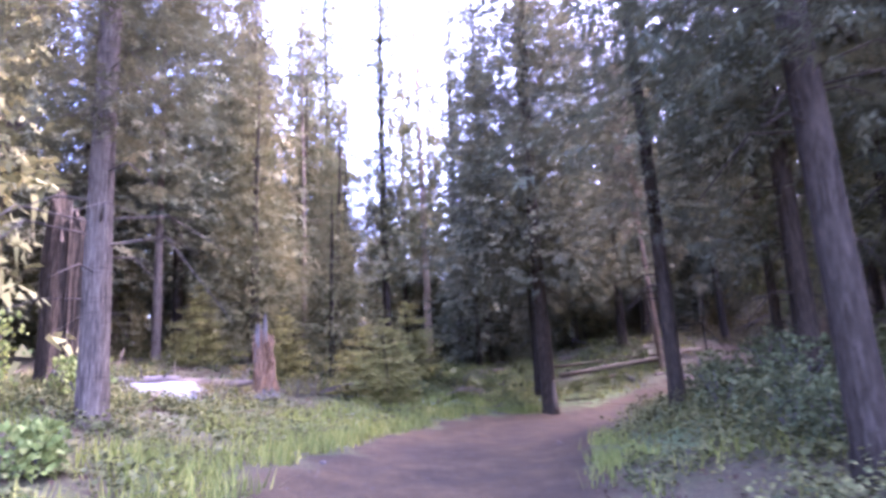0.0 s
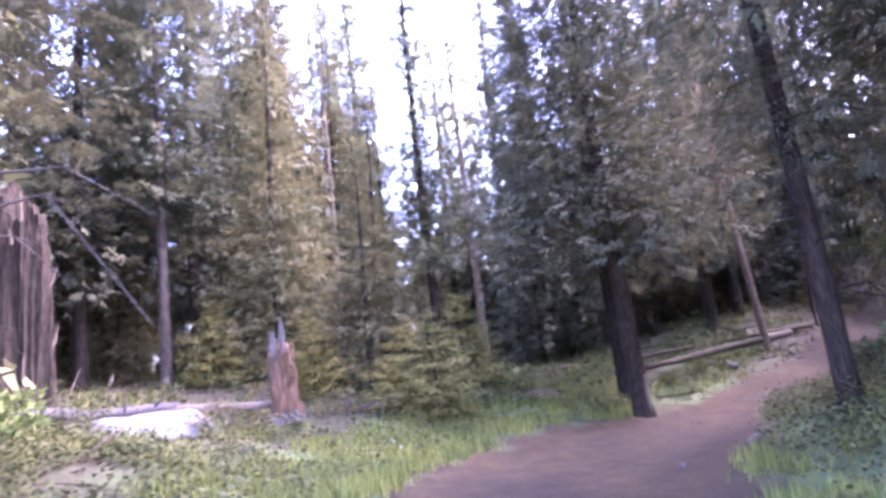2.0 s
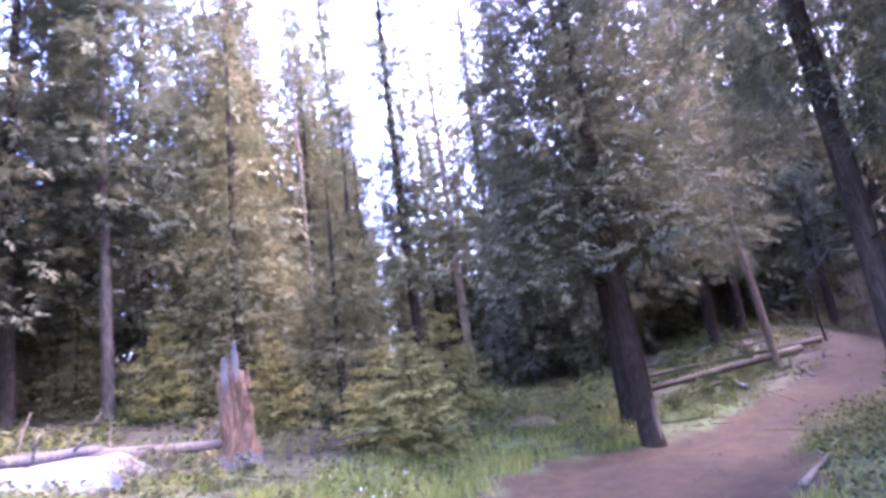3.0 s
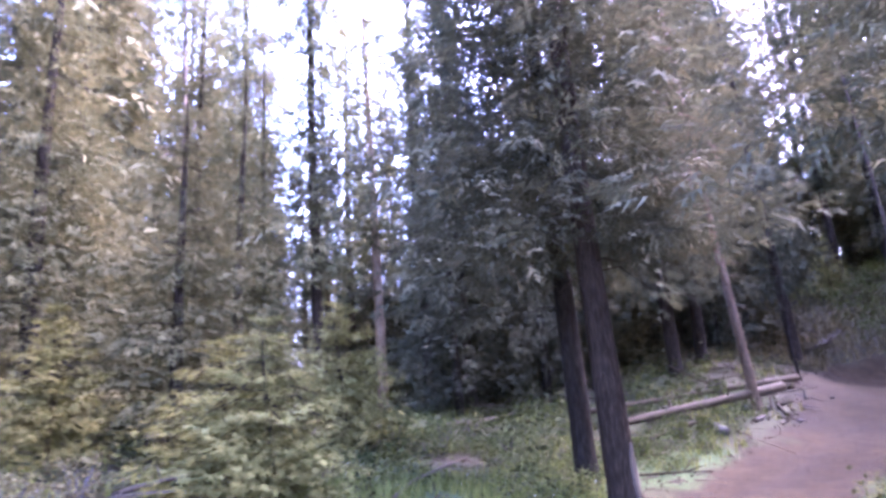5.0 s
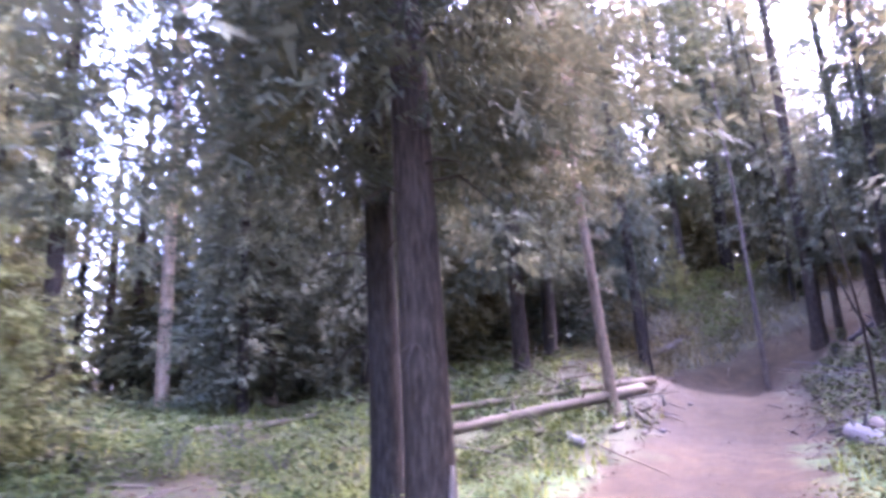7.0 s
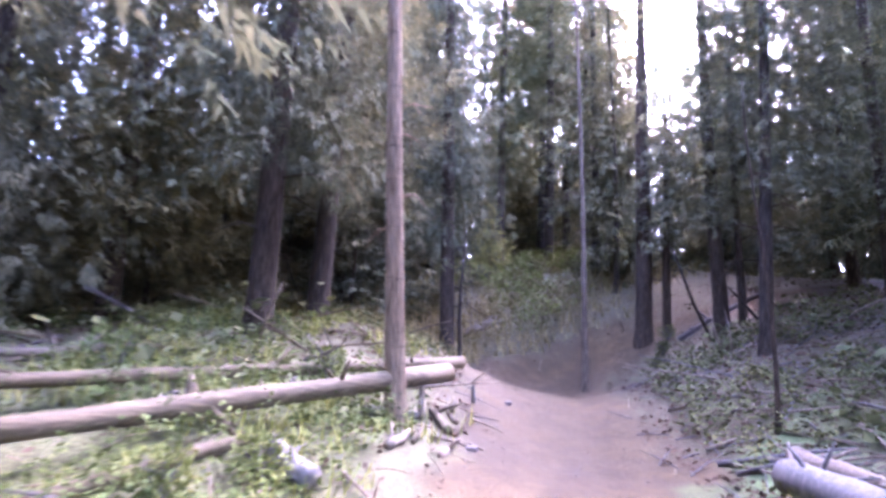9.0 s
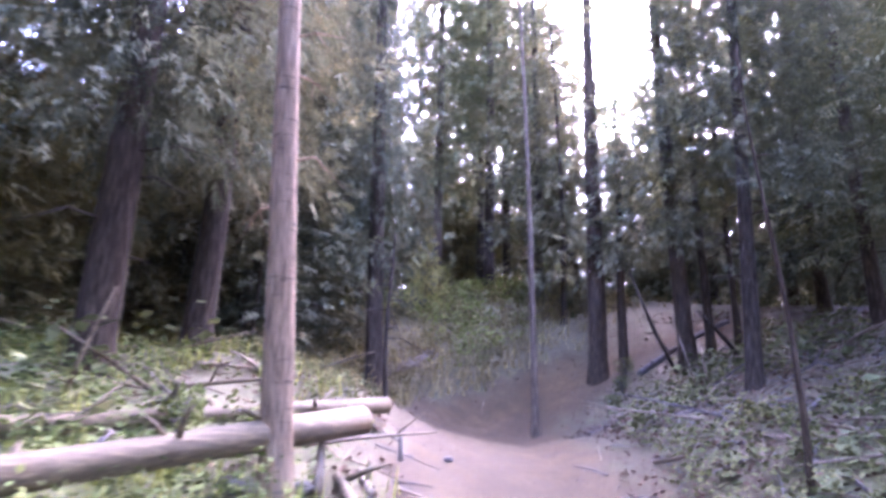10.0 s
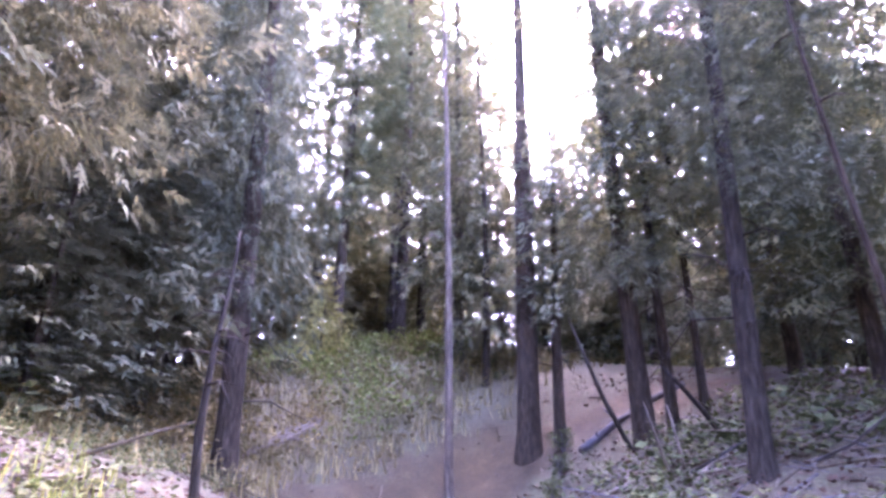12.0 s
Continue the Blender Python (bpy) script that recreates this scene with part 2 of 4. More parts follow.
# ---- trees ----
def crown_mesh(name, seed, mat, h, r, whorls=26, per=6, sprays=50, leaf=0.22, droop=0.25, taper=0.85, fill=4, thin=0.0, broad=0.42, lumps=5, rise=0.1, ragged=0.35):
    """A conifer crown of height h: whorls of drooping boughs, each bough a row of lumpy tufts of needle sprays."""
    rng = np.random.default_rng(seed)
    hz, az, ln = [], [], []
    for k in range(whorls):
        f = np.clip((k + rng.uniform(-0.3, 0.3)) / whorls, 0, 1)
        prof = r * (1 - f) ** taper * (0.6 + 0.4 * min(1.0, f * 6 + 0.3)) + 0.1
        m = max(3, int(round(per * (1 - 0.4 * f))))
        a0 = rng.uniform(0, 6.28)
        for j in range(m):
            if rng.random() < thin:
                continue
            hz.append(h * f + rng.uniform(-0.35, 0.35) * h / whorls), az.append(a0 + 6.283 * j / m + rng.uniform(-0.3, 0.3)), ln.append(prof * (1 + rng.uniform(-ragged, 0.6 * ragged)))
    hz, az, L = np.array(hz), np.array(az), np.array(ln)
    B, up = len(hz), np.array([0, 0, 1.0])
    d = np.stack([np.cos(az), np.sin(az), np.zeros(B)], 1)
    p = np.stack([-np.sin(az), np.cos(az), np.zeros(B)], 1)
    # tufts along the bough, in pairs to either side, the last at its tip
    ts = np.clip(np.linspace(0.12, 1.0, lumps)[None] + rng.uniform(-0.09, 0.09, (B, lumps)), 0.06, 1.08)
    tv = rng.uniform(0.12, 0.34, (B, lumps)) * np.where(np.arange(lumps)[None] % 2, 1.0, -1.0) * (1.15 - ts)
    tz = hz[:, None] + (rise * ts - droop * ts ** 2 - 0.15 * np.abs(tv)) * L[:, None] + rng.normal(0, 0.03, (B, lumps)) * L[:, None]
    tc = d[:, None] * (ts * L[:, None])[..., None] + p[:, None] * (tv * L[:, None])[..., None] + up * tz[..., None]
    tr = L[:, None] * rng.uniform(0.15, 0.27, (B, lumps)) + 0.08
    # tone rises from trunk to bough tip, with a random spread per tuft
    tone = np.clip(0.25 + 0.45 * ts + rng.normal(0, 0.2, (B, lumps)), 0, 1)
    pick = rng.integers(0, lumps, (B, sprays))
    row = np.arange(B)[:, None]
    C, Rr, tn = tc[row, pick], tr[row, pick], tone[row, pick]
    o = rng.normal(0, 1, (B, sprays, 3))
    o /= np.linalg.norm(o, axis=2, keepdims=True)
    o[..., 2] *= 0.5
    pos = C + o * (Rr * rng.uniform(0.35, 1.0, Rr.shape))[..., None]
    tdir = o * 0.9 + d[:, None] * 0.7 + up * rng.uniform(-0.5, 0.1, Rr.shape)[..., None]
    tdir /= np.linalg.norm(tdir, axis=2, keepdims=True)
    tl = leaf * rng.uniform(0.7, 1.3, Rr.shape) * np.clip(L[:, None] / r * 1.6, 0.5, 1.15)
    pos, tdir, tl, tn = pos.reshape(-1, 3), tdir.reshape(-1, 3), tl.ravel(), tn.ravel()
    N = len(pos)
    sd_ = np.cross(tdir, up + rng.normal(0, 0.4, (N, 3)))
    sd_ /= np.linalg.norm(sd_, axis=1, keepdims=True) + 1e-6
    V = np.empty((N, fill, 3, 3))
    for k in range(fill):
        u, sg = (k + 0.3) / fill, 1.0 if k % 2 else -1.0
        a = pos + tdir * (tl * 1.4 * u)[:, None]
        spread = 0.0 if k == fill - 1 else sg
        tip = a + (tdir * 0.75 + sd_ * spread * 0.75) * (tl * rng.uniform(0.6, 1.0, N) * (1 - 0.35 * u))[:, None] - up * 0.12 * tl[:, None]
        w = (sd_ - tdir * spread) * (tl * broad * (0.36 if spread else 0.45))[:, None]
        V[:, k, 0], V[:, k, 1], V[:, k, 2] = a - w, a + w, tip
    me = tri_mesh(name, V, mat)
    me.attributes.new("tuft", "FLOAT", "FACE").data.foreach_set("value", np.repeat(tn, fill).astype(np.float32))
    return me


def tri_mesh(name, V, mat):
    me_ = bpy.data.meshes.new(name)
    V = V.reshape(-1, 3)
    me_.vertices.add(len(V)), me_.loops.add(len(V)), me_.polygons.add(len(V) // 3)
    me_.vertices.foreach_set("co", V.astype(np.float32).ravel())
    me_.loops.foreach_set("vertex_index", np.arange(len(V), dtype=np.int32))
    me_.polygons.foreach_set("loop_start", np.arange(0, len(V), 3, dtype=np.int32))
    me_.materials.append(mat)
    me_.update()
    return me_


def tube(pts, radii, sides=8, cap=True, jag=0.0, rng=None):
    """Verts and faces of a tapered tube along points."""
    pts = [Vector(p) for p in pts]
    vs, fs = [], []
    for k, p in enumerate(pts):
        d = (pts[min(k + 1, len(pts) - 1)] - pts[max(k - 1, 0)]).normalized()
        a = d.cross(Vector((0.31, 0.95, 0.05)) if abs(d.z) > 0.5 else Vector((0, 0, 1))).normalized()
        c = d.cross(a)
        for j in range(sides):
            t = 2 * math.pi * j / sides
            q = radii[k] * (1 + (rng.uniform(-jag, jag) if rng else 0))
            vs.append(p + (a * math.cos(t) + c * math.sin(t)) * q)
    for k in range(len(pts) - 1):
        for j in range(sides):
            o, u = k * sides, (j + 1) % sides
            fs.append((o + j, o + u, o + sides + u, o + sides + j))
    if cap:
        fs.append(tuple(range(sides))[::-1]), fs.append(tuple(range((len(pts) - 1) * sides, len(pts) * sides)))
    return vs, fs


def joined(bits):
    vs, fs = [], []
    for v, f in bits:
        o = len(vs)
        vs += [tuple(p) for p in v]
        fs += [tuple(i + o for i in q) for q in f]
    return vs, fs


def part(name, me, parent, label=""):
    ob = new(name, me)
    ob.parent = parent
    return tagged(ob, label)


def trunk_mesh(rng, dia, h, lean=(0.0, 0.0), bare=0.0, mat=None, limbs=30, limb_len=1.4, sides=12):
    """A tapered, slightly bent trunk with a root flare; dead limbs below the crown and boughs in it."""
    r = dia / 2
    bx, by = rng.uniform(-0.12, 0.12), rng.uniform(-0.12, 0.12)
    zs = [-1.0, 0.0, 0.12, 0.35, 0.8, 1.6] + [1.6 + (h - 1.6) * k / 9 for k in range(1, 10)]

    def centre(z):
        u = max(0.0, z / h)
        return Vector((lean[0] * max(z, 0) + bx * math.sin(5 * u), lean[1] * max(z, 0) + by * math.sin(4 * u + 1) - by * math.sin(1), z))
    rad = [r * (1.28 if z <= 0 else 1.2 if z < 0.2 else 1.08 if z < 0.5 else 1.0 * (1 - 0.93 * max(0.0, z - 0.8) / h)) for z in zs]
    bits = [tube([centre(z) for z in zs], rad, sides, True, 0.05, rng)]
    for _ in range(limbs):
        z = rng.uniform(max(1.2, bare * 0.35), h * 0.92)
        a = rng.uniform(0, 6.283)
        ll = limb_len * (1 - 0.8 * z / h) * rng.uniform(0.35, 1.1) + 0.15
        c = centre(z)
        dx, dy = math.cos(a), math.sin(a)
        q = 0.008 + 0.013 * (1 - z / h)
        mid = c + Vector((dx * ll * 0.5, dy * ll * 0.5, 0.04 * ll))
        end = c + Vector((dx * ll, dy * ll, -rng.uniform(0.05, 0.6) * ll))
        bits.append(tube([c, mid, end], [q, q * 0.7, q * 0.25], 4, False))
        for sg in (-1, 1):
            e2 = mid + Vector((dx * 0.3 - sg * dy * 0.35, dy * 0.3 + sg * dx * 0.35, -rng.uniform(0.1, 0.5))) * ll * 0.6
            bits.append(tube([mid, e2], [q * 0.5, q * 0.15], 3, False))
    return mesh_of("trunk", *joined(bits), mat or BARK_DARK, True), centre


CROWNS = {
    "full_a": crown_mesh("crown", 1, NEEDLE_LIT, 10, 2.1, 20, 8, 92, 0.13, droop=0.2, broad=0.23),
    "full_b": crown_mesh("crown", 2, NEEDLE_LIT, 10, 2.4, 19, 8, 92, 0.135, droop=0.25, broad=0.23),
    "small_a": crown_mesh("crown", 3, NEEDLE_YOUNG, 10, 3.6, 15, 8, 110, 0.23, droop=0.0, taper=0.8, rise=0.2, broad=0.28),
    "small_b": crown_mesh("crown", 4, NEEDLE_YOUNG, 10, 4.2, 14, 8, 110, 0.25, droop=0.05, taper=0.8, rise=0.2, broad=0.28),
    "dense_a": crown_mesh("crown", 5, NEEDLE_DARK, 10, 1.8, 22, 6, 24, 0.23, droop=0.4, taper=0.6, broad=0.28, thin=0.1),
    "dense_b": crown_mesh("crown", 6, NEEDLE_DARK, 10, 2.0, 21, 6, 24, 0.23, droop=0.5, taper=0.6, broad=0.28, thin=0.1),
    "airy_a": crown_mesh("crown", 7, NEEDLE, 10, 1.6, 18, 6, 20, 0.22, droop=0.3, thin=0.2, taper=0.6, broad=0.24),
    "airy_b": crown_mesh("crown", 8, NEEDLE, 10, 1.3, 18, 5, 20, 0.2, droop=0.45, thin=0.25, taper=0.6, broad=0.24),
    "far_a": crown_mesh("crown", 9, NEEDLE, 10, 1.8, 20, 6, 14, 0.34, droop=0.35, fill=3, broad=0.38, taper=0.6, lumps=4),
    "far_s": crown_mesh("crown", 19, NEEDLE, 10, 1.6, 17, 5, 12, 0.4, droop=0.35, fill=3, broad=0.36, taper=0.6, lumps=4),
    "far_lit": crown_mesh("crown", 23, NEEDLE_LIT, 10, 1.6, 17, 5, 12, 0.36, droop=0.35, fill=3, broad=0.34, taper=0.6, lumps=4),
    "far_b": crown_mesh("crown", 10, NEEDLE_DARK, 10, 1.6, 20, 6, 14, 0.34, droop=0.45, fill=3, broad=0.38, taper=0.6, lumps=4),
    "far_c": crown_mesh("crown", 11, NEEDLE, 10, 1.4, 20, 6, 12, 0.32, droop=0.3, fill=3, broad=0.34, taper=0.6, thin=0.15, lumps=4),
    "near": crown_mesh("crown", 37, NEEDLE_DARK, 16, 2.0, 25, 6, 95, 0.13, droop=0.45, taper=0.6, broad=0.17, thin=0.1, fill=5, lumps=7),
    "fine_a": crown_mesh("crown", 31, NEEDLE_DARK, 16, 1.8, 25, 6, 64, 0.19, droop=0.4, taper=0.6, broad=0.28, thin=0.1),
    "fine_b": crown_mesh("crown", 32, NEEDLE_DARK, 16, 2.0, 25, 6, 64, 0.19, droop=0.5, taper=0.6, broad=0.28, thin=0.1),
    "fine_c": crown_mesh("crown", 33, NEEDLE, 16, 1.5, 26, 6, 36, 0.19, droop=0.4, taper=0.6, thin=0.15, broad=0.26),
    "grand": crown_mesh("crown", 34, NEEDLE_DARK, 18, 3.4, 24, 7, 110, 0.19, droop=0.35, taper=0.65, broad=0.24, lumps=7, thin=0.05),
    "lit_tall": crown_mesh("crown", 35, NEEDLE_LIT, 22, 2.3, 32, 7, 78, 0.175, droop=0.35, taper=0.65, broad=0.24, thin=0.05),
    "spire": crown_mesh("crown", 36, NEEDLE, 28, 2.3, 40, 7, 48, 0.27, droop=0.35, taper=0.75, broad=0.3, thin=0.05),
    "brown": crown_mesh("crown", 12, NEEDLE_DEAD, 10, 1.6, 22, 6, 16, 0.25, droop=0.4, thin=0.3, broad=0.2),
}
CROWN_TALL = {"grand": 18, "lit_tall": 22, "spire": 28, "near": 16, "fine_a": 16, "fine_b": 16, "fine_c": 16}
TRNG = random.Random(7)


def tree(x, y, dia, h, crown, c0, width, name="fir_tree", lean=(0.0, 0.0), mat=None, label="dark-barked fir tree with drooping needle boughs", limbs=26, limb_len=1.4, group="forest trees", sides=12):
    """A trunk and a crown that begins at c0; width scales the crown's spread."""
    base = new(name)
    base.location = (x, y, zt(x, y))
    base.rotation_euler = (0, 0, 0)
    tm, centre = trunk_mesh(TRNG, dia, h, (0.0, 0.0), c0, mat, limbs, limb_len, sides)
    shear = Matrix.Identity(4)
    shear[0][2], shear[1][2] = lean
    part("trunk", tm, base).matrix_local = shear
    if crown:
        c = part("crown", CROWNS[crown], base)
        turn = Matrix.Rotation(TRNG.uniform(0, 6.28), 4, "Z")
        c.matrix_local = shear @ Matrix.Translation(centre(c0)) @ turn @ Matrix.Diagonal((width, width, (h + 0.4 - c0) / CROWN_TALL.get(crown, 10), 1))
    return tagged(base, label, "tree", group)


LIT = "young fir with dense yellow-green needles to the ground"
TALL = "tall dark fir with bare lower trunk and shaded crown"
PALE = "slender pale-barked pine trunk with a thin high crown"
# the verge by the trail's start
tree(-4.87, 8.4, 0.40, 19, "near", 4.2, 1.3, mat=BARK_GREY, label="grey-barked fir with dead lower limbs beside the trail", limbs=60, limb_len=2.2)
tree(4.3, 6.4, 0.42, 24, "near", 4.6, 1.7, lean=(-0.05, 0.0), label=TALL, limbs=50)
tree(6.5, 10.9, 0.34, 25, "fine_a", 4.6, 1.3, lean=(-0.04, 0.0), label=TALL, limbs=40)
tree(5.0, 13.6, 0.34, 24, "near", 4.0, 1.5, lean=(-0.06, 0.0), label=TALL, limbs=46)
tree(3.31, 20.5, 0.50, 24, "grand", 4.5, 1.3, label="large dark fir with a bark scar at its foot", limbs=44, limb_len=1.1)
SCARRED = scene.objects[-1].parent if scene.objects[-1].parent else scene.objects[-1]
tree(3.38, 22.75, 0.45, 23, "grand", 4.4, 1.1, label=TALL, limbs=44, limb_len=1.0)
tree(-1.1, 37.1, 0.47, 31, "fine_c", 8, 1.5, "pine_tree", lean=(-0.012, 0), mat=BARK_STRAW, label=PALE)
tree(-3.0, 31.5, 0.40, 31, "spire", 5.0, 0.72, "pine_tree", mat=BARK_DARK, label="grey-barked pine with dead hooked limbs", limbs=50, limb_len=2.0)
tree(-6.7, 28.3, 0.22, 21, "airy_b", 12, 0.8, "pine_tree", mat=BARK_PALE, label=PALE)
tree(-11.3, 28.2, 0.24, 21, "airy_b", 12, 0.8, "pine_tree", mat=BARK_PALE, label=PALE)
tree(-9.6, 20.0, 0.30, 20, "fine_a", 5, 1.1, "fir_tree", mat=BARK_GREY, label="grey-barked fir with thin crown", limbs=40)
# tall spires behind the young firs
for x, y, h, w, kind in ((-8.2, 34.5, 25, 1.15, "far_a"), (-11.2, 36, 25, 1.1, "dense_a"), (-14, 31.5, 25, 1.4, "far_b"), (-13.2, 24.5, 22, 1.1, "dense_b"), (-16.5, 27.5, 24, 1.4, "far_b"), (-12.4, 41, 25, 1.4, "far_a"), (-9.8, 30.0, 25, 1.2, "far_a"), (-12.6, 33.4, 27, 1.4, "far_a"), (-15.6, 36.5, 27, 1.5, "far_b"), (-10.0, 38.5, 26, 1.3, "far_a"), (-18.6, 33, 26, 1.5, "far_a"), (-17.0, 23.0, 24, 1.3, "far_b"), (-20, 27, 25, 1.4, "far_a"), (-2.6, 41.5, 27, 1.0, "far_c"), (0.9, 35.5, 27, 1.2, "fine_c"), (-4.2, 44, 22, 0.9, "far_c"), (4.6, 48, 24, 1.4, "far_b"), (2.8, 38.5, 22, 1.2, "far_b"),
                         (-5.7, 45.5, 17.5, 0.9, "far_a"), (-2.3, 48, 24, 1.0, "far_a"), (-0.4, 53, 28, 1.3, "far_c"), (1.6, 46, 27, 1.3, "far_a"), (3.6, 43, 27, 1.2, "far_a"), (0.9, 41, 25, 1.1, "far_c"), (2.6, 36.0, 22, 1.2, "fine_c"),
                         (-11.8, 19.5, 19, 1.15, "fine_b"), (-13.4, 17.6, 19, 1.2, "fine_a"), (-12.2, 22.0, 21, 1.2, "fine_a"), (-10.4, 23.4, 21, 1.15, "fine_b"), (-12.6, 14.2, 19, 1.2, "fine_b")):
    tree(x, y, 0.2 + 0.01 * h, h, kind, 1.0 if y > 30 else 2.6, w, label="tall spired fir with grey-green boughs", limbs=46, mat=BARK_DARK)
tree(-8.0, 41.0, 0.5, 41, "spire", 1.0, 1.3, label="very tall grey-green spired fir")
tree(-13.3, 39.4, 0.42, 31, "lit_tall", 1.0, 1.2, label="tall spired fir with olive boughs")
tree(-11.4, 33.0, 0.40, 27, "lit_tall", 1.0, 1.0, label="tall spired fir with olive boughs")
tree(-5.7, 35.2, 0.30, 17, "lit_tall", 0.6, 1.15, label="tall spired fir with olive boughs")
# shaded trees to the right of the trail
for x, y, dia, c0 in ((8.3, 14.3, 0.34, 4.0), (9.6, 17.6, 0.30, 3.6), (11.6, 15.0, 0.36, 3.0), (12.2, 18.8, 0.32, 3.4), (10.6, 11.4, 0.38, 3.2), (13.8, 12.6, 0.4, 2.4), (8.0, 9.6, 0.36, 4.4), (14.6, 16.2, 0.36, 2.2), (16.4, 13.8, 0.36, 2.0), (12.6, 8.6, 0.4, 2.6), (7.6, 4.8, 0.36, 3.6), (10.4, 3.2, 0.4, 2.6), (13.4, 4.8, 0.4, 2.2), (10.8, 6.6, 0.34, 3.0), (15.8, 8.0, 0.4, 2.0)):
    tree(x, y, dia, 19 + 10 * (dia - 0.3), ("dense_a", "airy_a", "dense_b")[int(x + y) % 3], c0, 1.0, lean=(-0.02, 0.01), label="dark shaded fir with dead lower limbs", limbs=46, limb_len=1.8)
# young firs behind the clearing, the larger ones in the sunlit needle colour
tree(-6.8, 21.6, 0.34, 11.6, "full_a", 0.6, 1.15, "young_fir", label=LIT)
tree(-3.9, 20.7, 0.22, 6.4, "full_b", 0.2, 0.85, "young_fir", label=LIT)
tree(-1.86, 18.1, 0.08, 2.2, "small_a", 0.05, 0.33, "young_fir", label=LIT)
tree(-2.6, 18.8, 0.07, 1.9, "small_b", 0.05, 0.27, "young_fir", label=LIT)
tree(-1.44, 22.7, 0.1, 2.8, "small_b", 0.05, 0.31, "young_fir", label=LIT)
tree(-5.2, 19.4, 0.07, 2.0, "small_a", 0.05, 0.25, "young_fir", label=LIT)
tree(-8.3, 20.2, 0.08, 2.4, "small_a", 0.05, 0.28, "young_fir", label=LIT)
# the sunlit needle colour lightens the dark hollow under the tall firs
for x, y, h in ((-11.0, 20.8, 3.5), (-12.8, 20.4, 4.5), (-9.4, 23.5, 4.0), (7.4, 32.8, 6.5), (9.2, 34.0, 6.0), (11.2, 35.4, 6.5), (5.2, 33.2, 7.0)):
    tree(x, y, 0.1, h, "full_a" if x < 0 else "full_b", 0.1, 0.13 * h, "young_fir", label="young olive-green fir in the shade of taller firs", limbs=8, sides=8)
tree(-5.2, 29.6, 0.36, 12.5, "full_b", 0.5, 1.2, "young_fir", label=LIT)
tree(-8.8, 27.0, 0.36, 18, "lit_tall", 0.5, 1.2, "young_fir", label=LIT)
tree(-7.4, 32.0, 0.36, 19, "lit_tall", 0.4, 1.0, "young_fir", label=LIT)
tree(1.5, 29.3, 0.26, 11, "fine_b", 1.0, 0.9, label="dark fir shaded to its foot by dense boughs")
tree(2.2, 32.0, 0.36, 25, "fine_b", 0.8, 1.3, label="dark fir shaded to its foot by dense boughs")
tree(4.6, 30.6, 0.3, 23, "grand", 1.2, 0.65, label="dark fir shaded to its foot by dense boughs")
tree(6.6, 31.5, 0.36, 21, "lit_tall", 1.4, 0.9, label="tall fir with olive boughs to the ground")
tree(8.35, 29.0, 0.42, 21, "grand", 2.8, 0.62, label=TALL)
tree(9.95, 30.4, 0.40, 22, "grand", 2.8, 0.65, label=TALL)
tree(12.6, 35.5, 0.38, 24, "fine_b", 1.2, 1.35, label=TALL)
# beyond the bend
tree(9.12, 26.17, 0.25, 17, "brown", 6.2, 0.55, "pine_tree", lean=(-0.1, 0.045), mat=BARK_PALE, label="pale-barked leaning pine standing by fallen logs", limbs=24, limb_len=0.6)
tree(18.2, 30.9, 0.17, 16, "airy_b", 12.5, 0.6, "pine_tree", lean=(-0.02, 0.035), mat=BARK_GREY, label="thin grey pine sapling at the trail's edge", limbs=20)
tree(20.6, 30.68, 0.5, 25, "dense_a", 14, 1.0, lean=(0.01, -0.015), label="tall straight dark trunk at the trail's far bend", limbs=14, limb_len=0.8)
tree(20.9, 30.1, 0.25, 8.5, "fine_a", 2.6, 0.6, label="slim dark fir with short boughs")
tree(20.1, 28.0, 0.38, 22, "fine_b", 3.2, 0.8, lean=(-0.02, 0.024), label="dark fir leaning over the trail's far bend")
tree(20.3, 27.55, 0.2, 17, "fine_c", 3.5, 0.8, label=TALL)
tree(20.7, 27.1, 0.15, 14, "fine_c", 4, 0.9, label=TALL)
tree(17.15, 25.55, 0.26, 19, "near", 3.6, 1.0, lean=(0.06, -0.08), label=TALL)
tree(15.1, 33.1, 0.42, 24, "grand", 3.4, 0.5, lean=(-0.03, 0.045), label=TALL)
tree(23.9, 37.7, 0.45, 29, "fine_c", 9.0, 1.4, label=TALL)

# the wood all round
# dense boughs on the slope to the right of the far bend
for x, y, c0, w in ((20.6, 24.4, 1.8, 1.15), (22.9, 25.9, 1.2, 1.15), (22.4, 22.4, 1.4, 1.15), (19.6, 22.0, 2.0, 1.15), (17.4, 20.6, 2.4, 1.15), (25.8, 27.4, 1.0, 1.2), (15.6, 18.6, 2.4, 1.1),
                    (25.4, 21.0, 1.0, 1.2), (27.2, 30.2, 1.0, 1.3), (20.4, 19.0, 2.0, 1.2), (27.0, 25.0, 0.8, 1.2)):
    tree(x, y, 0.22 + 0.05 * w, 17 + 3 * w, ("fine_a", "fine_c", "fine_b")[int(x * 3) % 3], c0, w, label="dark forest fir with low dense boughs")
# the far bank
tree(20.6, 37.6, 0.08, 3.0, "small_b", 0.1, 0.2, "young_fir", label="thin young fir on a dry brushy bank")
tree(21.9, 38.6, 0.38, 29, "lit_tall", 4.5, 1.1, label="tall fir with sunlit yellow-green boughs")
tree(18.6, 41.5, 0.36, 29, "fine_c", 4.0, 1.6, label=TALL)
tree(27.2, 39.6, 0.40, 25, "far_a", 8.0, 1.1, label=TALL)
tree(16.8, 39.0, 0.36, 27, "fine_c", 3.0, 1.6, label=TALL)
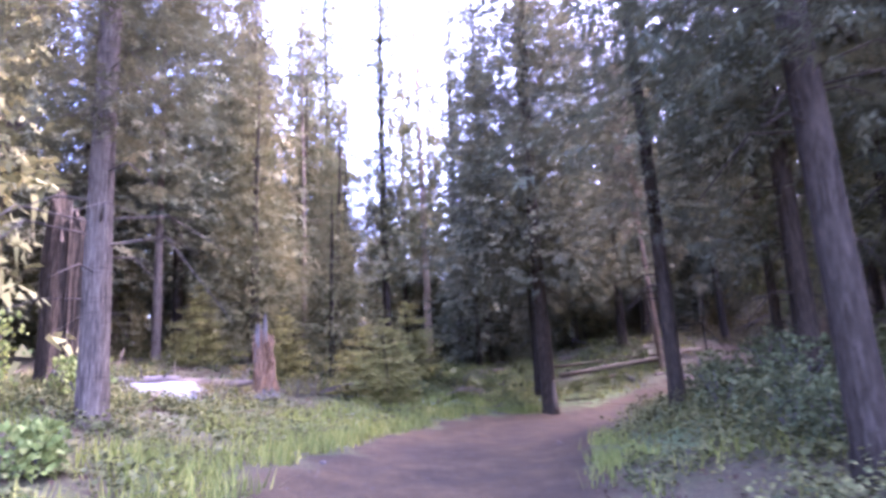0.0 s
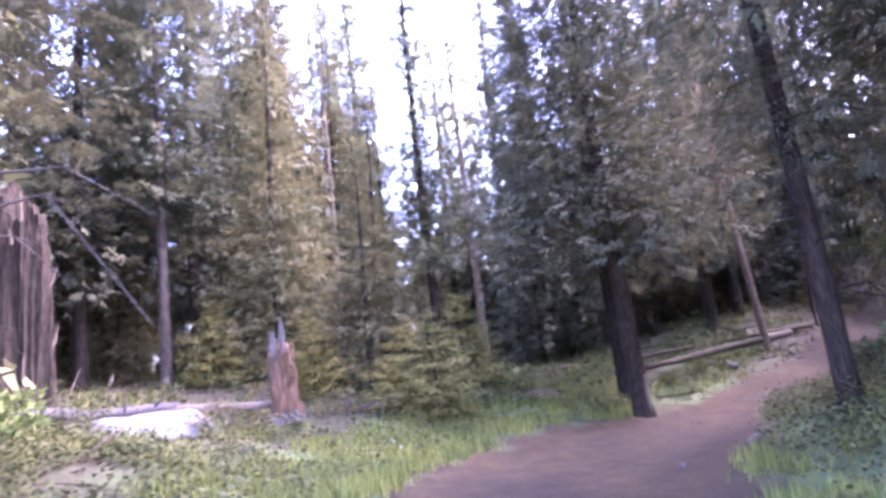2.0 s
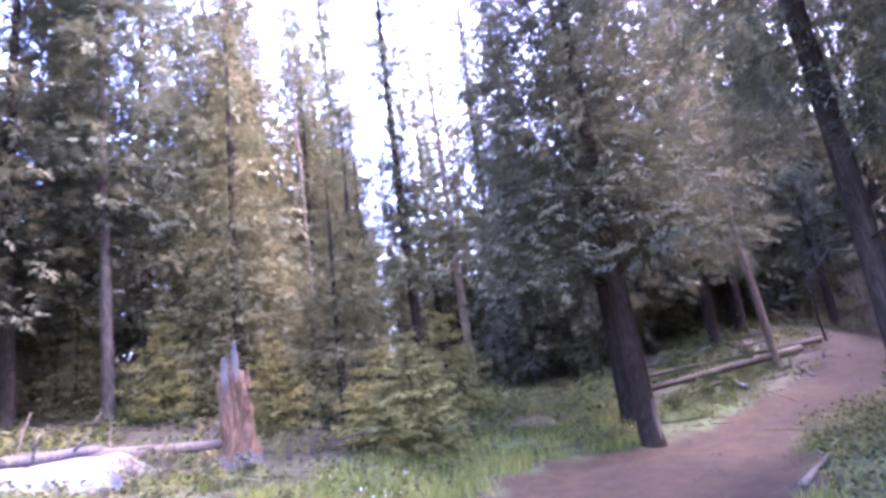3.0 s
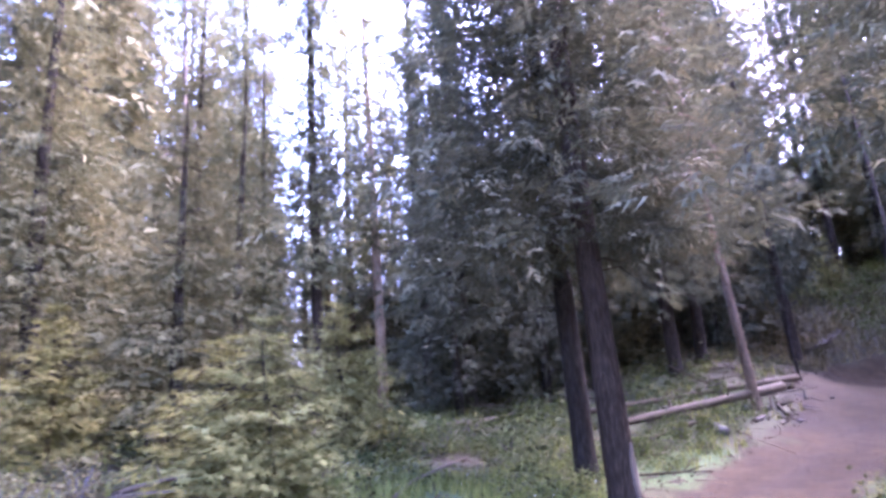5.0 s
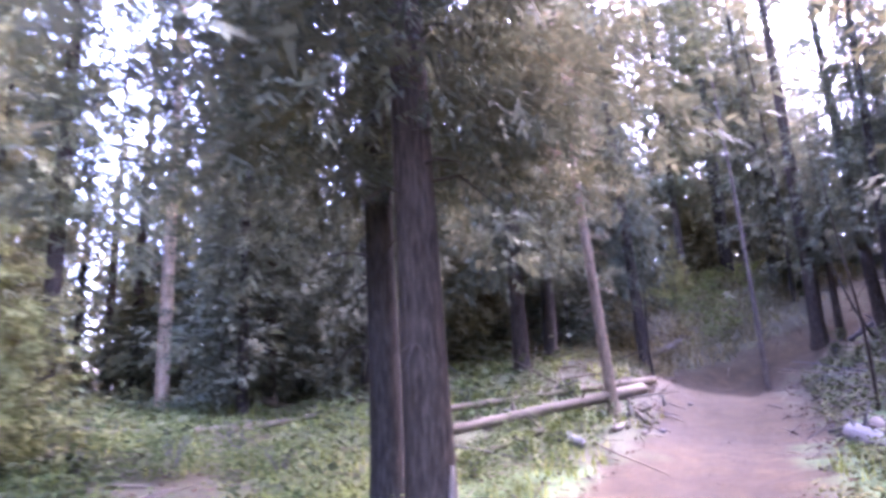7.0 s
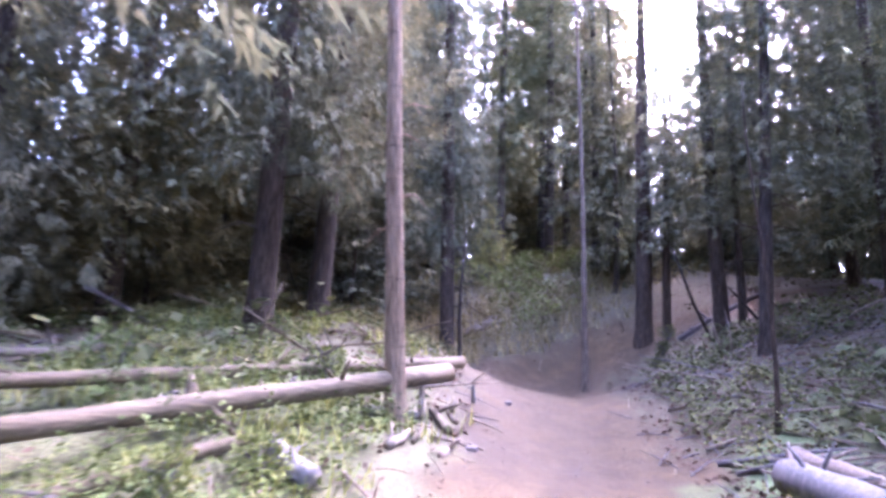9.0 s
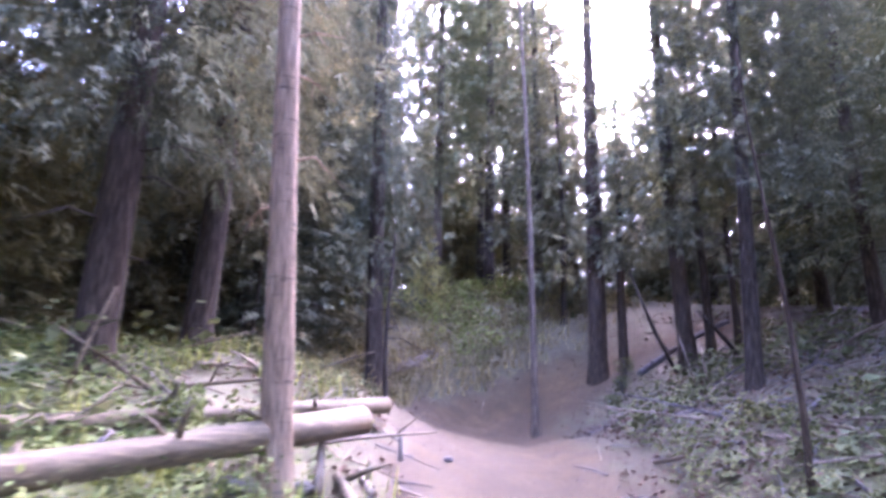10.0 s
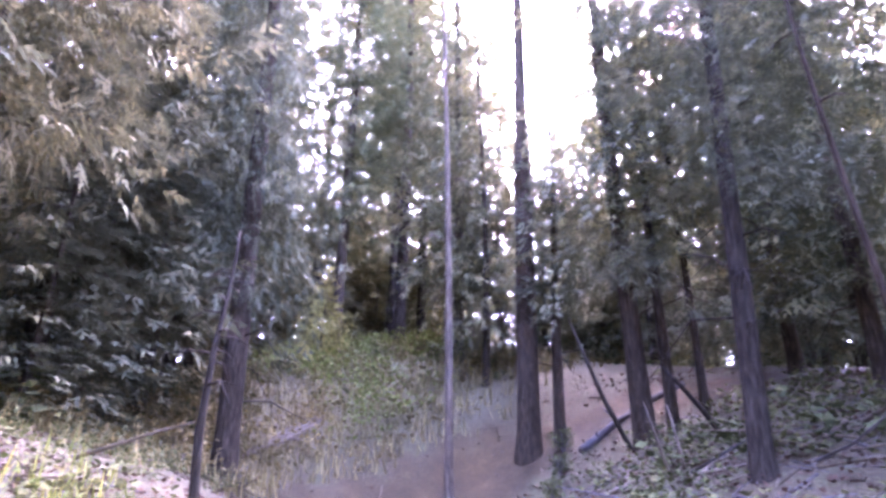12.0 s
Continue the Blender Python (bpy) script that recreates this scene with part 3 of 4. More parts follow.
tree(14.8, 43.0, 0.34, 28, "far_a", 3.0, 1.5, label=TALL)
tree(21.0, 44.0, 0.34, 31, "far_a", 3.0, 1.8, label=TALL)
tree(20.3, 41.4, 0.36, 31, "lit_tall", 3.0, 1.3, label="tall fir with sunlit yellow-green boughs")
tree(23.6, 42.0, 0.36, 31, "lit_tall", 3.0, 1.2, label="tall fir with sunlit yellow-green boughs")
tree(25.8, 40.0, 0.36, 29, "spire", 8.0, 0.9, label=TALL)
for x, y, h, w in ((8.2, 35.4, 24, 1.3), (9.7, 38.6, 25, 1.4), (6.4, 37.5, 24, 1.3)):
    tree(x, y, 0.34, h, "fine_a", 2.0, w, label=TALL)
for x, y, h in ((15.5, 44.5, 9), (17.6, 46.5, 10), (12.8, 41.5, 8), (19.4, 48, 10), (10.6, 41.2, 8), (8.6, 44, 9), (13.8, 47, 10), (16.2, 42.0, 6), (-16.4, 25.4, 8), (-18.2, 28.0, 9), (-15.6, 21.2, 7), (-19, 23, 8), (-17.4, 18.4, 7), (-20, 31, 9)):
    tree(x, y, 0.14, h, "far_s", 0.2, 1.5, label="middling dark fir with boughs to the ground", limbs=6, sides=6)
tree(13.2, 34.6, 0.1, 5.0, "dense_a", 0.2, 0.8, label="middling dark fir with boughs to the ground", limbs=8, sides=8)
tree(11.9, 32.8, 0.1, 4.4, "dense_b", 0.2, 0.7, label="middling dark fir with boughs to the ground", limbs=8, sides=8)
# low firs behind the dry bank, and tall ones before them
# far_lit crowns: sunlight in the needle colour brightens this back row
for x, y, h in ((21.9, 42.4, 6.5), (23.4, 43.9, 7.5), (25.0, 42.4, 6.0), (26.6, 41.6, 6.5), (20.0, 43.4, 7.0), (28.2, 40.9, 6.5), (24.2, 46.4, 8.5), (27.4, 44.6, 8.0), (29.8, 42.6, 7.5), (18.0, 43.6, 6.5)):
    tree(x, y, 0.13, h, "far_lit", 0.1, 1.3, label="middling yellow-green fir behind a brushy bank", limbs=6, sides=6)
for x, y, h in ((12.4, 34.4, 25), (15.0, 36.4, 26), (10.9, 36.0, 24)):
    tree(x, y, 0.34, h, "fine_b", 2.6, 1.3, label=TALL)
tree(29.0, 46.4, 0.4, 36, "lit_tall", 4.0, 1.2, label="tall fir with sunlit yellow-green boughs")
tree(30.3, 44.8, 0.4, 35, "fine_c", 4.0, 1.5, label=TALL)
# slim dead poles at the trail's edge
tree(12.27, 28.9, 0.08, 2.8, None, 0.4, 0.3, "dead_sapling", label="slim dead fir pole beside the trail", limbs=16, limb_len=0.5)
tree(13.8, 23.9, 0.07, 5.2, None, 1.0, 1.0, "dead_sapling", lean=(-0.01, 0.0), label="thin bare sapling among dead branches", limbs=4, limb_len=0.4)
# a low thicket that closes the view under the crowns
TH = random.Random(5)
for k in range(18):
    x, y = -5 + 1.15 * k + TH.uniform(-0.5, 0.5), TH.uniform(38, 50)
    if -9.5 < math.degrees(math.atan2(x, y)) < -7.5:
        continue
    tree(x, y, 0.14, TH.uniform(7, 12), "far_s", 0.2, TH.uniform(1.2, 1.6), label="middling dark fir with boughs to the ground", limbs=6, sides=6)
tree(22.5, 33.1, 0.2, 13.5, "dense_a", 1.4, 0.95, label="tall pine with thin see-through boughs")
tree(23.6, 34.9, 0.32, 25, "fine_b", 2.4, 1.2, label=TALL)
tree(25.4, 34.5, 0.2, 12, "dense_b", 0.8, 1.1, label=TALL)
# lower firs under the gap where the sky shows through
for x, y, h, w in ((27.4, 34.0, 9.5, 1.2), (29.2, 32.6, 10.0, 1.3), (31.0, 36.2, 12.0, 1.4), (33.0, 34.0, 12.5, 1.4), (30.4, 34.4, 10.5, 1.2), (36.0, 37.4, 15.0, 1.5), (35.0, 34.6, 14.0, 1.5), (39.5, 38.0, 16.0, 1.6)):
    tree(x, y, 0.05 + 0.018 * h, h, "far_a" if w > 1.25 else "airy_a", 0.4, w, label="middling dark fir with boughs to the ground", limbs=10, sides=8)
for k in range(30):
    right = k < 18
    a_, r_ = radians(66 + 2.6 * k if right else -16 + 2.8 * (k - 18)), TH.uniform(27, 37)
    x, y = 9 + r_ * math.sin(a_), 23.5 + r_ * math.cos(a_)
    if float(trail_gap(x, y)) > 2:
        tree(x, y, 0.14, TH.uniform(6, 10), "far_s", 0.2, TH.uniform(1.3, 1.7), label="middling dark fir with boughs to the ground", limbs=6, sides=6)
FR = random.Random(21)
# a closed stand to the right of the far bend, and one on the left
for k in range(34):
    left = k >= 22
    a_, r_ = radians(FR.uniform(14, 44) if left else FR.uniform(69, 106)), FR.uniform(24, 40) if left else FR.uniform(18, 36)
    x, y = 9 + r_ * math.sin(a_), 23.5 + r_ * math.cos(a_)
    if float(trail_gap(x, y)) < 2.2:
        continue
    tree(x, y, FR.uniform(0.24, 0.42), FR.uniform(17, 25), FR.choice(("far_b", "far_a", "far_a", "far_c")), FR.uniform(0.8, 4.0), FR.uniform(1.2, 1.5), label="dark fir in a closed stand on the slope", limbs=8, sides=8)
NEAR_KINDS = ("airy_a", "airy_b", "fine_c", "airy_b", "dense_a")
MID_KINDS = ("far_a", "far_b", "far_c", "far_a", "far_b", "far_c")
placed = [(o.location.x, o.location.y) for o in scene.objects if o.type == "EMPTY"]


def open_ground(x, y, d):
    """Places that stay free of grown trees: the trail, the clearing, the logs, the gaps through which the sky shows."""
    if d < 2.6 or -10.5 < x < 4 and -4 < y < 23.5 or -6.5 < x < 4.6 and y < 30 or -6.5 < x < 1.2 and y < 40 or 4 < x < 20 and -14 < y < 5:
        return True
    if 4 <= x < 12.5 and 5 < y < 30 and d < 3.2 or 0 < x < 13 and 22 < y < 34 or 12 < x < 24 and 18 < y < 40.5:
        return True
    b1, b2 = math.degrees(math.atan2(x, y - 5)), math.degrees(math.atan2(x - 9, y - 23.5))
    return -10.6 < b1 < -7.6 and y > 30 or 55.5 < b2 < 66 and x > 22


count = 0
for _ in range(9000):
    if count >= 108:
        break
    x, y = FR.uniform(-26, 42), FR.uniform(-5, 58)
    d = float(trail_gap(x, y))
    if open_ground(x, y, d) or any((x - a) ** 2 + (y - c) ** 2 < 3.2 for a, c in placed):
        continue
    close = d < 8
    # firs out of view at the sides, kept in for the shade they cast
    behind = y < 22 and x > 0.95 * y + 4 or x < -0.95 * y - 4 or y < 2
    low = FR.uniform(0.8, 3.6) if close else FR.uniform(0.4, 4.0)
    tree(x, y, FR.uniform(0.2, 0.46), FR.uniform(15, 25), ("fine_c" if math.hypot(x, y - 2) < 18 else "far_s") if behind else FR.choice(NEAR_KINDS if close else MID_KINDS), low, FR.uniform(1.0, 1.4),
         label="tall forest fir with dark bark and dull green boughs", limbs=20 if close else 8, sides=8, mat=FR.choice((BARK_DARK, BARK_DARK, BARK_GREY)))
    placed.append((x, y))
    count += 1


# the wood further off, one sheet of trees
def far_wood():
    me = CROWNS["far_s"]
    co = np.empty(len(me.vertices) * 3, np.float32)
    me.vertices.foreach_get("co", co)
    co = co.reshape(-1, 3)
    crowns, bits, n_ = [], [], 0
    spots = list(placed)
    for _ in range(9000):
        if n_ >= 115:
            break
        x, y = FR.uniform(-70, 90), FR.uniform(-6, 110)
        if -24 < x < 40 and -8 < y < 56 or open_ground(x, y, float(trail_gap(x, y))) or any((x - a) ** 2 + (y - c) ** 2 < 5 for a, c in spots):
            continue
        spots.append((x, y))
        n_ += 1
        h, w, a, low = FR.uniform(15, 24), FR.uniform(1.1, 1.7), FR.uniform(0, 6.28), FR.uniform(0, 2.5)
        z = zt(x, y)
        ca, sa = math.cos(a) * w, math.sin(a) * w
        q = np.stack([co[:, 0] * ca - co[:, 1] * sa + x, co[:, 0] * sa + co[:, 1] * ca + y, co[:, 2] * (h - low) / 10 + z + low], 1)
        crowns.append(q)
        bits.append(tube([(x, y, z - 0.3), (x, y, z + h * 0.5), (x, y, z + h)], [0.2, 0.13, 0.02], 6, False))
    base = new("far_wood", mesh_of("far_wood", *joined(bits), BARK_DARK, True))
    tagged(base, "dense dark fir wood behind the nearer trees", "forest", kind="stuff")
    part("crowns", tri_mesh("crowns", np.concatenate(crowns), NEEDLE), base)


far_wood()


# ---- fallen wood ----
WR = random.Random(33)


def log(name, a, c, dia, mat, label, sag=0.0, stubs=5, lift=0.0, group="", sides=12):
    """A felled trunk from a to c (plan), lying on the ground: body, sawn or broken ends, branch stubs."""
    n_ = 7
    ob = new(name)
    pts = []
    for k in range(n_):
        u = k / (n_ - 1)
        x, y = a[0] + (c[0] - a[0]) * u, a[1] + (c[1] - a[1]) * u
        z0 = a[2] + (c[2] - a[2]) * u if len(a) > 2 else zt(x, y) + dia * 0.42 + lift
        pts.append(Vector((x + WR.uniform(-0.02, 0.02), y + WR.uniform(-0.02, 0.02), z0 - sag * math.sin(math.pi * u))))
    org = pts[0].copy()
    ob.location = org
    rad = [dia / 2 * (1 - 0.28 * k / (n_ - 1)) * WR.uniform(0.95, 1.05) for k in range(n_)]
    v, f = tube([p - org for p in pts], rad, sides, True, 0.05, WR)
    part("body", mesh_of("body", v, f, mat, True), ob)
    for _ in range(stubs):
        k = WR.randrange(1, n_ - 1)
        p = pts[k] - org
        d = Vector((WR.uniform(-1, 1), WR.uniform(-1, 1), WR.uniform(0.1, 1.0))).normalized()
        ll = WR.uniform(0.12, 0.45) + dia * 0.4
        v, f = tube([p, p + d * ll * 0.6, p + d * ll + Vector((0, 0, -0.03))], [0.03, 0.022, 0.008], 5)
        part("branch_stub", mesh_of("branch_stub", v, f, mat, True), ob)
    return tagged(ob, label, "log", group)


log("fallen_log", (11.64, 28.1, 1.38), (4.2, 26.4, 0.9), 0.20, WOOD_LOG, "long peeled fallen log lying beside a leaning pine", group="fallen logs", stubs=6)
log("fallen_log", (10.1, 26.45, 1.20), (4.6, 25.35, 0.58), 0.26, WOOD_LOG, "thick pale fallen log on green undergrowth", group="fallen logs", stubs=6)
log("fallen_log", (5.6, 26.1), (9.0, 27.0), 0.14, WOOD_DARK, "thin weathered fallen pole between two logs", group="fallen logs", stubs=3)
log("fallen_log", (4.9, 24.7), (7.4, 25.5), 0.16, WOOD_LOG, "short rotting log half sunk in undergrowth", group="fallen logs", stubs=2)
log("fallen_log", (-1.6, 26.0), (4.6, 29.6), 0.17, WOOD_PALE, "thin bleached log lying across shaded forest floor", group="fallen logs")
log("fallen_log", (-8.5, 13.1), (-6.9, 15.6), 0.24, WOOD_DARK, "dark bark-covered log beside a white snow patch", lift=0.28, stubs=3, group="fallen logs")
log("fallen_log", (-7.2, 15.3), (-5.35, 16.95), 0.24, WOOD_PALE, "bleached splintered log leading to a rotten snag", lift=0.2, stubs=7, group="fallen logs")
log("fallen_log", (12.9, 23.3), (10.9, 21.1), 0.22, WOOD_PALE, "pale broken log at the trail's edge", stubs=5, lift=0.05, group="fallen logs")
log("fallen_log", (11.8, 22.9), (10.0, 20.5), 0.38, WOOD_GREY, "thick grey fallen log among dead branches", stubs=5, group="fallen logs")
log("fallen_log", (3.4, 13.6), (4.5, 15.0), 0.11, WOOD_PALE, "short bleached pole at the trail's edge", stubs=2, group="fallen logs")
log("fallen_log", (20.4, 29.4), (22.5, 28.0), 0.16, WOOD_DARK, "dark rotten log lying under slim firs", stubs=3, group="fallen logs")
log("fallen_log", (5.2, 28.8), (6.9, 28.2), 0.12, WOOD_PALE, "thin bleached log lying across shaded forest floor", lift=0.05, group="fallen logs")


def snag(x, y, dia, h, mat, label, jag=0.5):
    """A broken, rotten trunk: hollow splintered top and a flared foot."""
    ob = new("broken_snag")
    ob.location = (x, y, zt(x, y))
    sides, vs, fs = 44, [], []
    rows_ = [(-0.2, 1.35), (0.1, 1.25), (0.4, 1.05), (h * 0.3, 0.95), (h * 0.5, 0.9), (h * 0.7, 0.86), (h * 0.85, 0.8), (h, 0.7)]
    tops = [h * (1 - jag * (0.5 - 0.5 * math.cos(6.283 * j / sides - 2.9)) ** 0.6 * WR.uniform(0.7, 1.1)) for j in range(sides)]
    for z, q in rows_:
        for j in range(sides):
            t = 6.283 * j / sides
            r = dia / 2 * q * (1 + 0.16 * math.sin(3 * t + 0.7 * z) + 0.09 * math.sin(8 * t + z) + 0.05 * math.sin(21 * t + 0.8 * z) + WR.uniform(-0.035, 0.035))
            vs.append((r * math.cos(t), r * math.sin(t), min(z, tops[j])))
    for inner in (0.55, 0.3):
        for j in range(sides):
            t = 6.283 * j / sides
            r = dia / 2 * inner
            vs.append((r * math.cos(t), r * math.sin(t), tops[j] if inner > 0.4 else h * 0.3))
    for k in range(len(rows_) + 1):
        for j in range(sides):
            o, u = k * sides, (j + 1) % sides
            fs.append((o + j, o + u, o + sides + u, o + sides + j))
    part("stem", mesh_of("stem", vs, fs, mat), ob)
    for _ in range(9):
        t, z = WR.uniform(0, 6.283), WR.uniform(0.2, h * 0.8)
        r = dia * 0.47
        p = Vector((r * math.cos(t), r * math.sin(t), z))
        e = p + Vector((0.12 * math.cos(t), 0.12 * math.sin(t), WR.uniform(0.25, 0.7)))
        v, f = tube([p, (p + e) / 2, e], [0.035, 0.028, 0.006], 5)
        part("splinter", mesh_of("splinter", v, f, WOOD_PALE), ob)
    return tagged(ob, label, "snag")



def slab(off, across, wide, z0, z1, thick, point):
    """A standing plate of split wood with a broken, pointed top."""
    ax, nx = Vector(across), Vector((across[1], -across[0], 0))
    vs, fs, n_ = [], [], 7
    for k in range(n_):
        u = k / (n_ - 1)
        half = wide / 2 * (1 - 0.15 * u if u < 0.75 else (1 - 0.15 * u) * (1 - point * (u - 0.75) / 0.25))
        for sx, sn in ((-1, -1), (0, -1.5), (1, -1), (1, 1), (0, 1.2), (-1, 1)):
            p = Vector(off) + ax * (sx * half + WR.uniform(-0.012, 0.012)) + nx * (sn * thick / 2 + 0.02 * math.sin(5 * u + off[0] * 9))
            vs.append((p.x, p.y, z0 + (z1 - z0) * u + (WR.uniform(-0.06, 0.06) if k == n_ - 1 else 0)))
    for k in range(n_ - 1):
        for j in range(6):
            o, u = k * 6, (j + 1) % 6
            fs.append((o + j, o + u, o + 6 + u, o + 6 + j))
    fs += [tuple(range(5, -1, -1)), tuple(range((n_ - 1) * 6, n_ * 6))]
    return vs, fs


def rotten_snag(x, y):
    """Rust-coloured hollow column with grey split slabs standing on its weather side, on a mound of rot."""
    ob = new("broken_snag")
    ob.location = (x, y, zt(x, y))
    sides, vs, fs = 22, [], []
    zs = [-0.2, 0.15, 0.4, 0.65, 0.9, 1.15, 1.4, 1.6, 1.8]
    tops = [1.35 + 0.45 * (0.5 + 0.5 * math.cos(6.283 * j / sides - 2.4)) + WR.uniform(-0.16, 0.16) for j in range(sides)]
    for z in zs:
        for j in range(sides):
            t = 6.283 * j / sides
            r = (0.31 - 0.06 * min(1.0, z / 0.8)) * (1 + 0.22 * math.sin(3 * t + 2.6 * z) + 0.14 * math.sin(7 * t - 5 * z) + 0.12 * math.sin(9 * z + 2 * t) + WR.uniform(-0.13, 0.13))
            vs.append((r * math.cos(t) + 0.03 * z, r * math.sin(t), min(z, tops[j])))
    for j in range(sides):
        t = 6.283 * j / sides
        vs.append((0.09 * math.cos(t) + 0.04, 0.09 * math.sin(t), 0.75))
    for k in range(len(zs)):
        for j in range(sides):
            o, u = k * sides, (j + 1) % sides
            fs.append((o + j, o + u, o + sides + u, o + sides + j))
    part("stem", mesh_of("stem", vs, fs, WOOD_ROT), ob)
    right = (0.92, 0.39, 0)
    for k, (a, f_, w, z0, z1, pt) in enumerate(((0.03, 0.13, 0.15, 1.1, 2.2, 0.7), (-0.16, 0.08, 0.16, 0.9, 1.9, 0.4), (-0.1, 0.2, 0.12, 0.1, 1.5, 0.9), (0.15, 0.15, 0.1, 0.1, 1.4, 0.9), (0.02, 0.2, 0.1, 0.3, 1.7, 0.9))):
        off = (0.92 * a + 0.39 * f_, 0.39 * a - 0.92 * f_, 0)
        part("split_slab", mesh_of("split_slab", *slab(off, right, w, z0, z1, 0.07, pt), WOOD_GREY if k in (0, 1) else WOOD_ROT), ob, "grey weathered splinter of wood" if k in (0, 1) else "")
    mv, mf = [(0, 0, 0.2)], []
    for k, (r, z) in enumerate(((0.26, 0.16), (0.4, 0.06), (0.55, -0.12))):
        for j in range(16):
            t = 6.283 * j / 16
            q = r * WR.uniform(0.8, 1.2)
            mv.append((q * math.cos(t), q * math.sin(t), z + WR.uniform(-0.05, 0.05)))
    for j in range(16):
        u = (j + 1) % 16
        mf.append((0, 1 + j, 1 + u))
        for k in range(2):
            mf.append((1 + 16 * k + j, 17 + 16 * k + j, 17 + 16 * k + u, 1 + 16 * k + u))
    part("rot_mound", mesh_of("rot_mound", mv, mf, WOOD_DARK), ob, "heap of crumbled dark rotten wood")
    for _ in range(10):
        t, r = WR.uniform(0, 6.283), WR.uniform(0.4, 0.8)
        p = Vector((r * math.cos(t), r * math.sin(t), 0.06))
        e = p + Vector((WR.uniform(-0.25, 0.25), WR.uniform(-0.25, 0.25), WR.uniform(0, 0.12)))
        part("splinter", mesh_of("splinter", *tube([p, (p + e) / 2, e], [0.02, 0.022, 0.008], 5), WOOD_PALE), ob)
    return tagged(ob, "broken rotten snag with rusty core and grey splintered top", "snag")


rotten_snag(-5.15, 17.0)
snag(-8.9, 14.0, 0.95, 4.8, BARK_DARK, "massive grey broken trunk with furrowed wood", 0.25)

# snow patch
me = bpy.data.meshes.new("snow_patch")
bm = bmesh.new()
N1, N2 = 34, 12
ring = {}
for k in range(N2 + 1):
    for j in range(N1):
        u, t = k / N2, 6.283 * j / N1
        edge = 1 + 0.12 * math.sin(3 * t + 1) + 0.08 * math.sin(7 * t)
        px_, py_ = 0.62 * u * edge * math.cos(t), 1.75 * u * edge * math.sin(t)
        ca, sa = math.cos(radians(-24)), math.sin(radians(-24))
        X_, Y_ = -6.75 + px_ * ca - py_ * sa, 14.5 + px_ * sa + py_ * ca
        ring[k, j] = bm.verts.new((X_, Y_, zt(X_, Y_) - 0.02 + 0.38 * (1 - u ** 3) + 0.03 * math.sin(9 * px_) * math.sin(5 * py_)))
for k in range(N2):
    for j in range(N1):
        j2 = (j + 1) % N1
        q = (ring[k, j], ring[k + 1, j], ring[k + 1, j2], ring[k, j2])
        bm.faces.new(q)
bmesh.ops.remove_doubles(bm, verts=bm.verts, dist=0.001)
bmesh.ops.recalc_face_normals(bm, faces=bm.faces)
for f in bm.faces:
    f.smooth = True
bm.to_mesh(me)
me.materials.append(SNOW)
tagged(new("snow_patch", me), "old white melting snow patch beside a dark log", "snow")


def stick(x, y, ll, az, rise, r, mat, name="fallen_branch", label="bleached fallen branch lying on the forest floor", z=None, twigs=2):
    z0 = zt(x, y) + r if z is None else z
    d = Vector((math.cos(az), math.sin(az), 0))
    ex, ey = x + d.x * ll, y + d.y * ll
    dz = zt(ex, ey) + r - z0 if rise is None else rise
    side = Vector((-d.y, d.x, 0)) * WR.uniform(-0.12, 0.12) * ll
    pts = [Vector((0, 0, 0)), d * ll * 0.35 + side + Vector((0, 0, dz * 0.35 + 0.02)), d * ll * 0.7 + side * 0.6 + Vector((0, 0, dz * 0.7 + 0.02)), d * ll + Vector((0, 0, dz))]
    bits = [tube(pts, [r, r * 0.9, r * 0.7, r * 0.35], 6)]
    for _ in range(twigs):
        p = pts[WR.randrange(1, 3)]
        e = p + Vector((d.x * 0.5 + WR.uniform(-0.6, 0.6), d.y * 0.5 + WR.uniform(-0.6, 0.6), WR.uniform(0.0, 0.5))) * ll * 0.3
        bits.append(tube([p, e], [r * 0.5, r * 0.15], 4))
    ob = new(name, mesh_of(name, *joined(bits), mat, True))
    ob.location = (x, y, z0)
    return tagged(ob, label, "branch", "fallen branches")


# a bundle of pale sticks by the far bend
for k in range(6):
    stick(16.2 + 0.1 * k, 34.3 + 0.09 * k, WR.uniform(2.0, 2.8), radians(WR.uniform(6, 20)), None, WR.uniform(0.03, 0.055), WOOD_PALE, z=zt(16.2, 34.4) + 0.05 + 0.05 * (k % 3), twigs=1)
# leaning dead poles among the slim firs
stick(19.9, 28.2, 1.2, radians(78), 2.6, 0.045, BARK_DARK, "leaning_pole", "dark dead pole leaning against slim trunks", twigs=1)
stick(19.2, 26.5, 0.8, radians(137), 0.95, 0.045, BARK_DARK, "leaning_pole", "dark dead pole leaning against slim trunks", twigs=0)
stick(18.0, 26.9, 0.25, radians(100), 1.0, 0.022, WOOD_PALE, "bent_stick", "pale broken stick standing upright among debris", twigs=1)
stick(18.15, 26.75, 0.2, radians(60), 0.9, 0.022, WOOD_PALE, "bent_stick", "pale broken stick standing upright among debris", twigs=1)
# leaning sticks behind the logs
stick(8.84, 27.9, 1.3, radians(137), 0.75, 0.025, WOOD_LOG, "leaning_stick", "pale dead stick leaning over undergrowth", twigs=1)
stick(7.94, 27.9, 0.3, radians(-42), 1.0, 0.022, WOOD_LOG, "leaning_stick", "pale dead stick leaning over undergrowth", twigs=1)
stick(7.3, 27.6, 1.6, radians(20), 0.1, 0.05, WOOD_PALE, twigs=1)
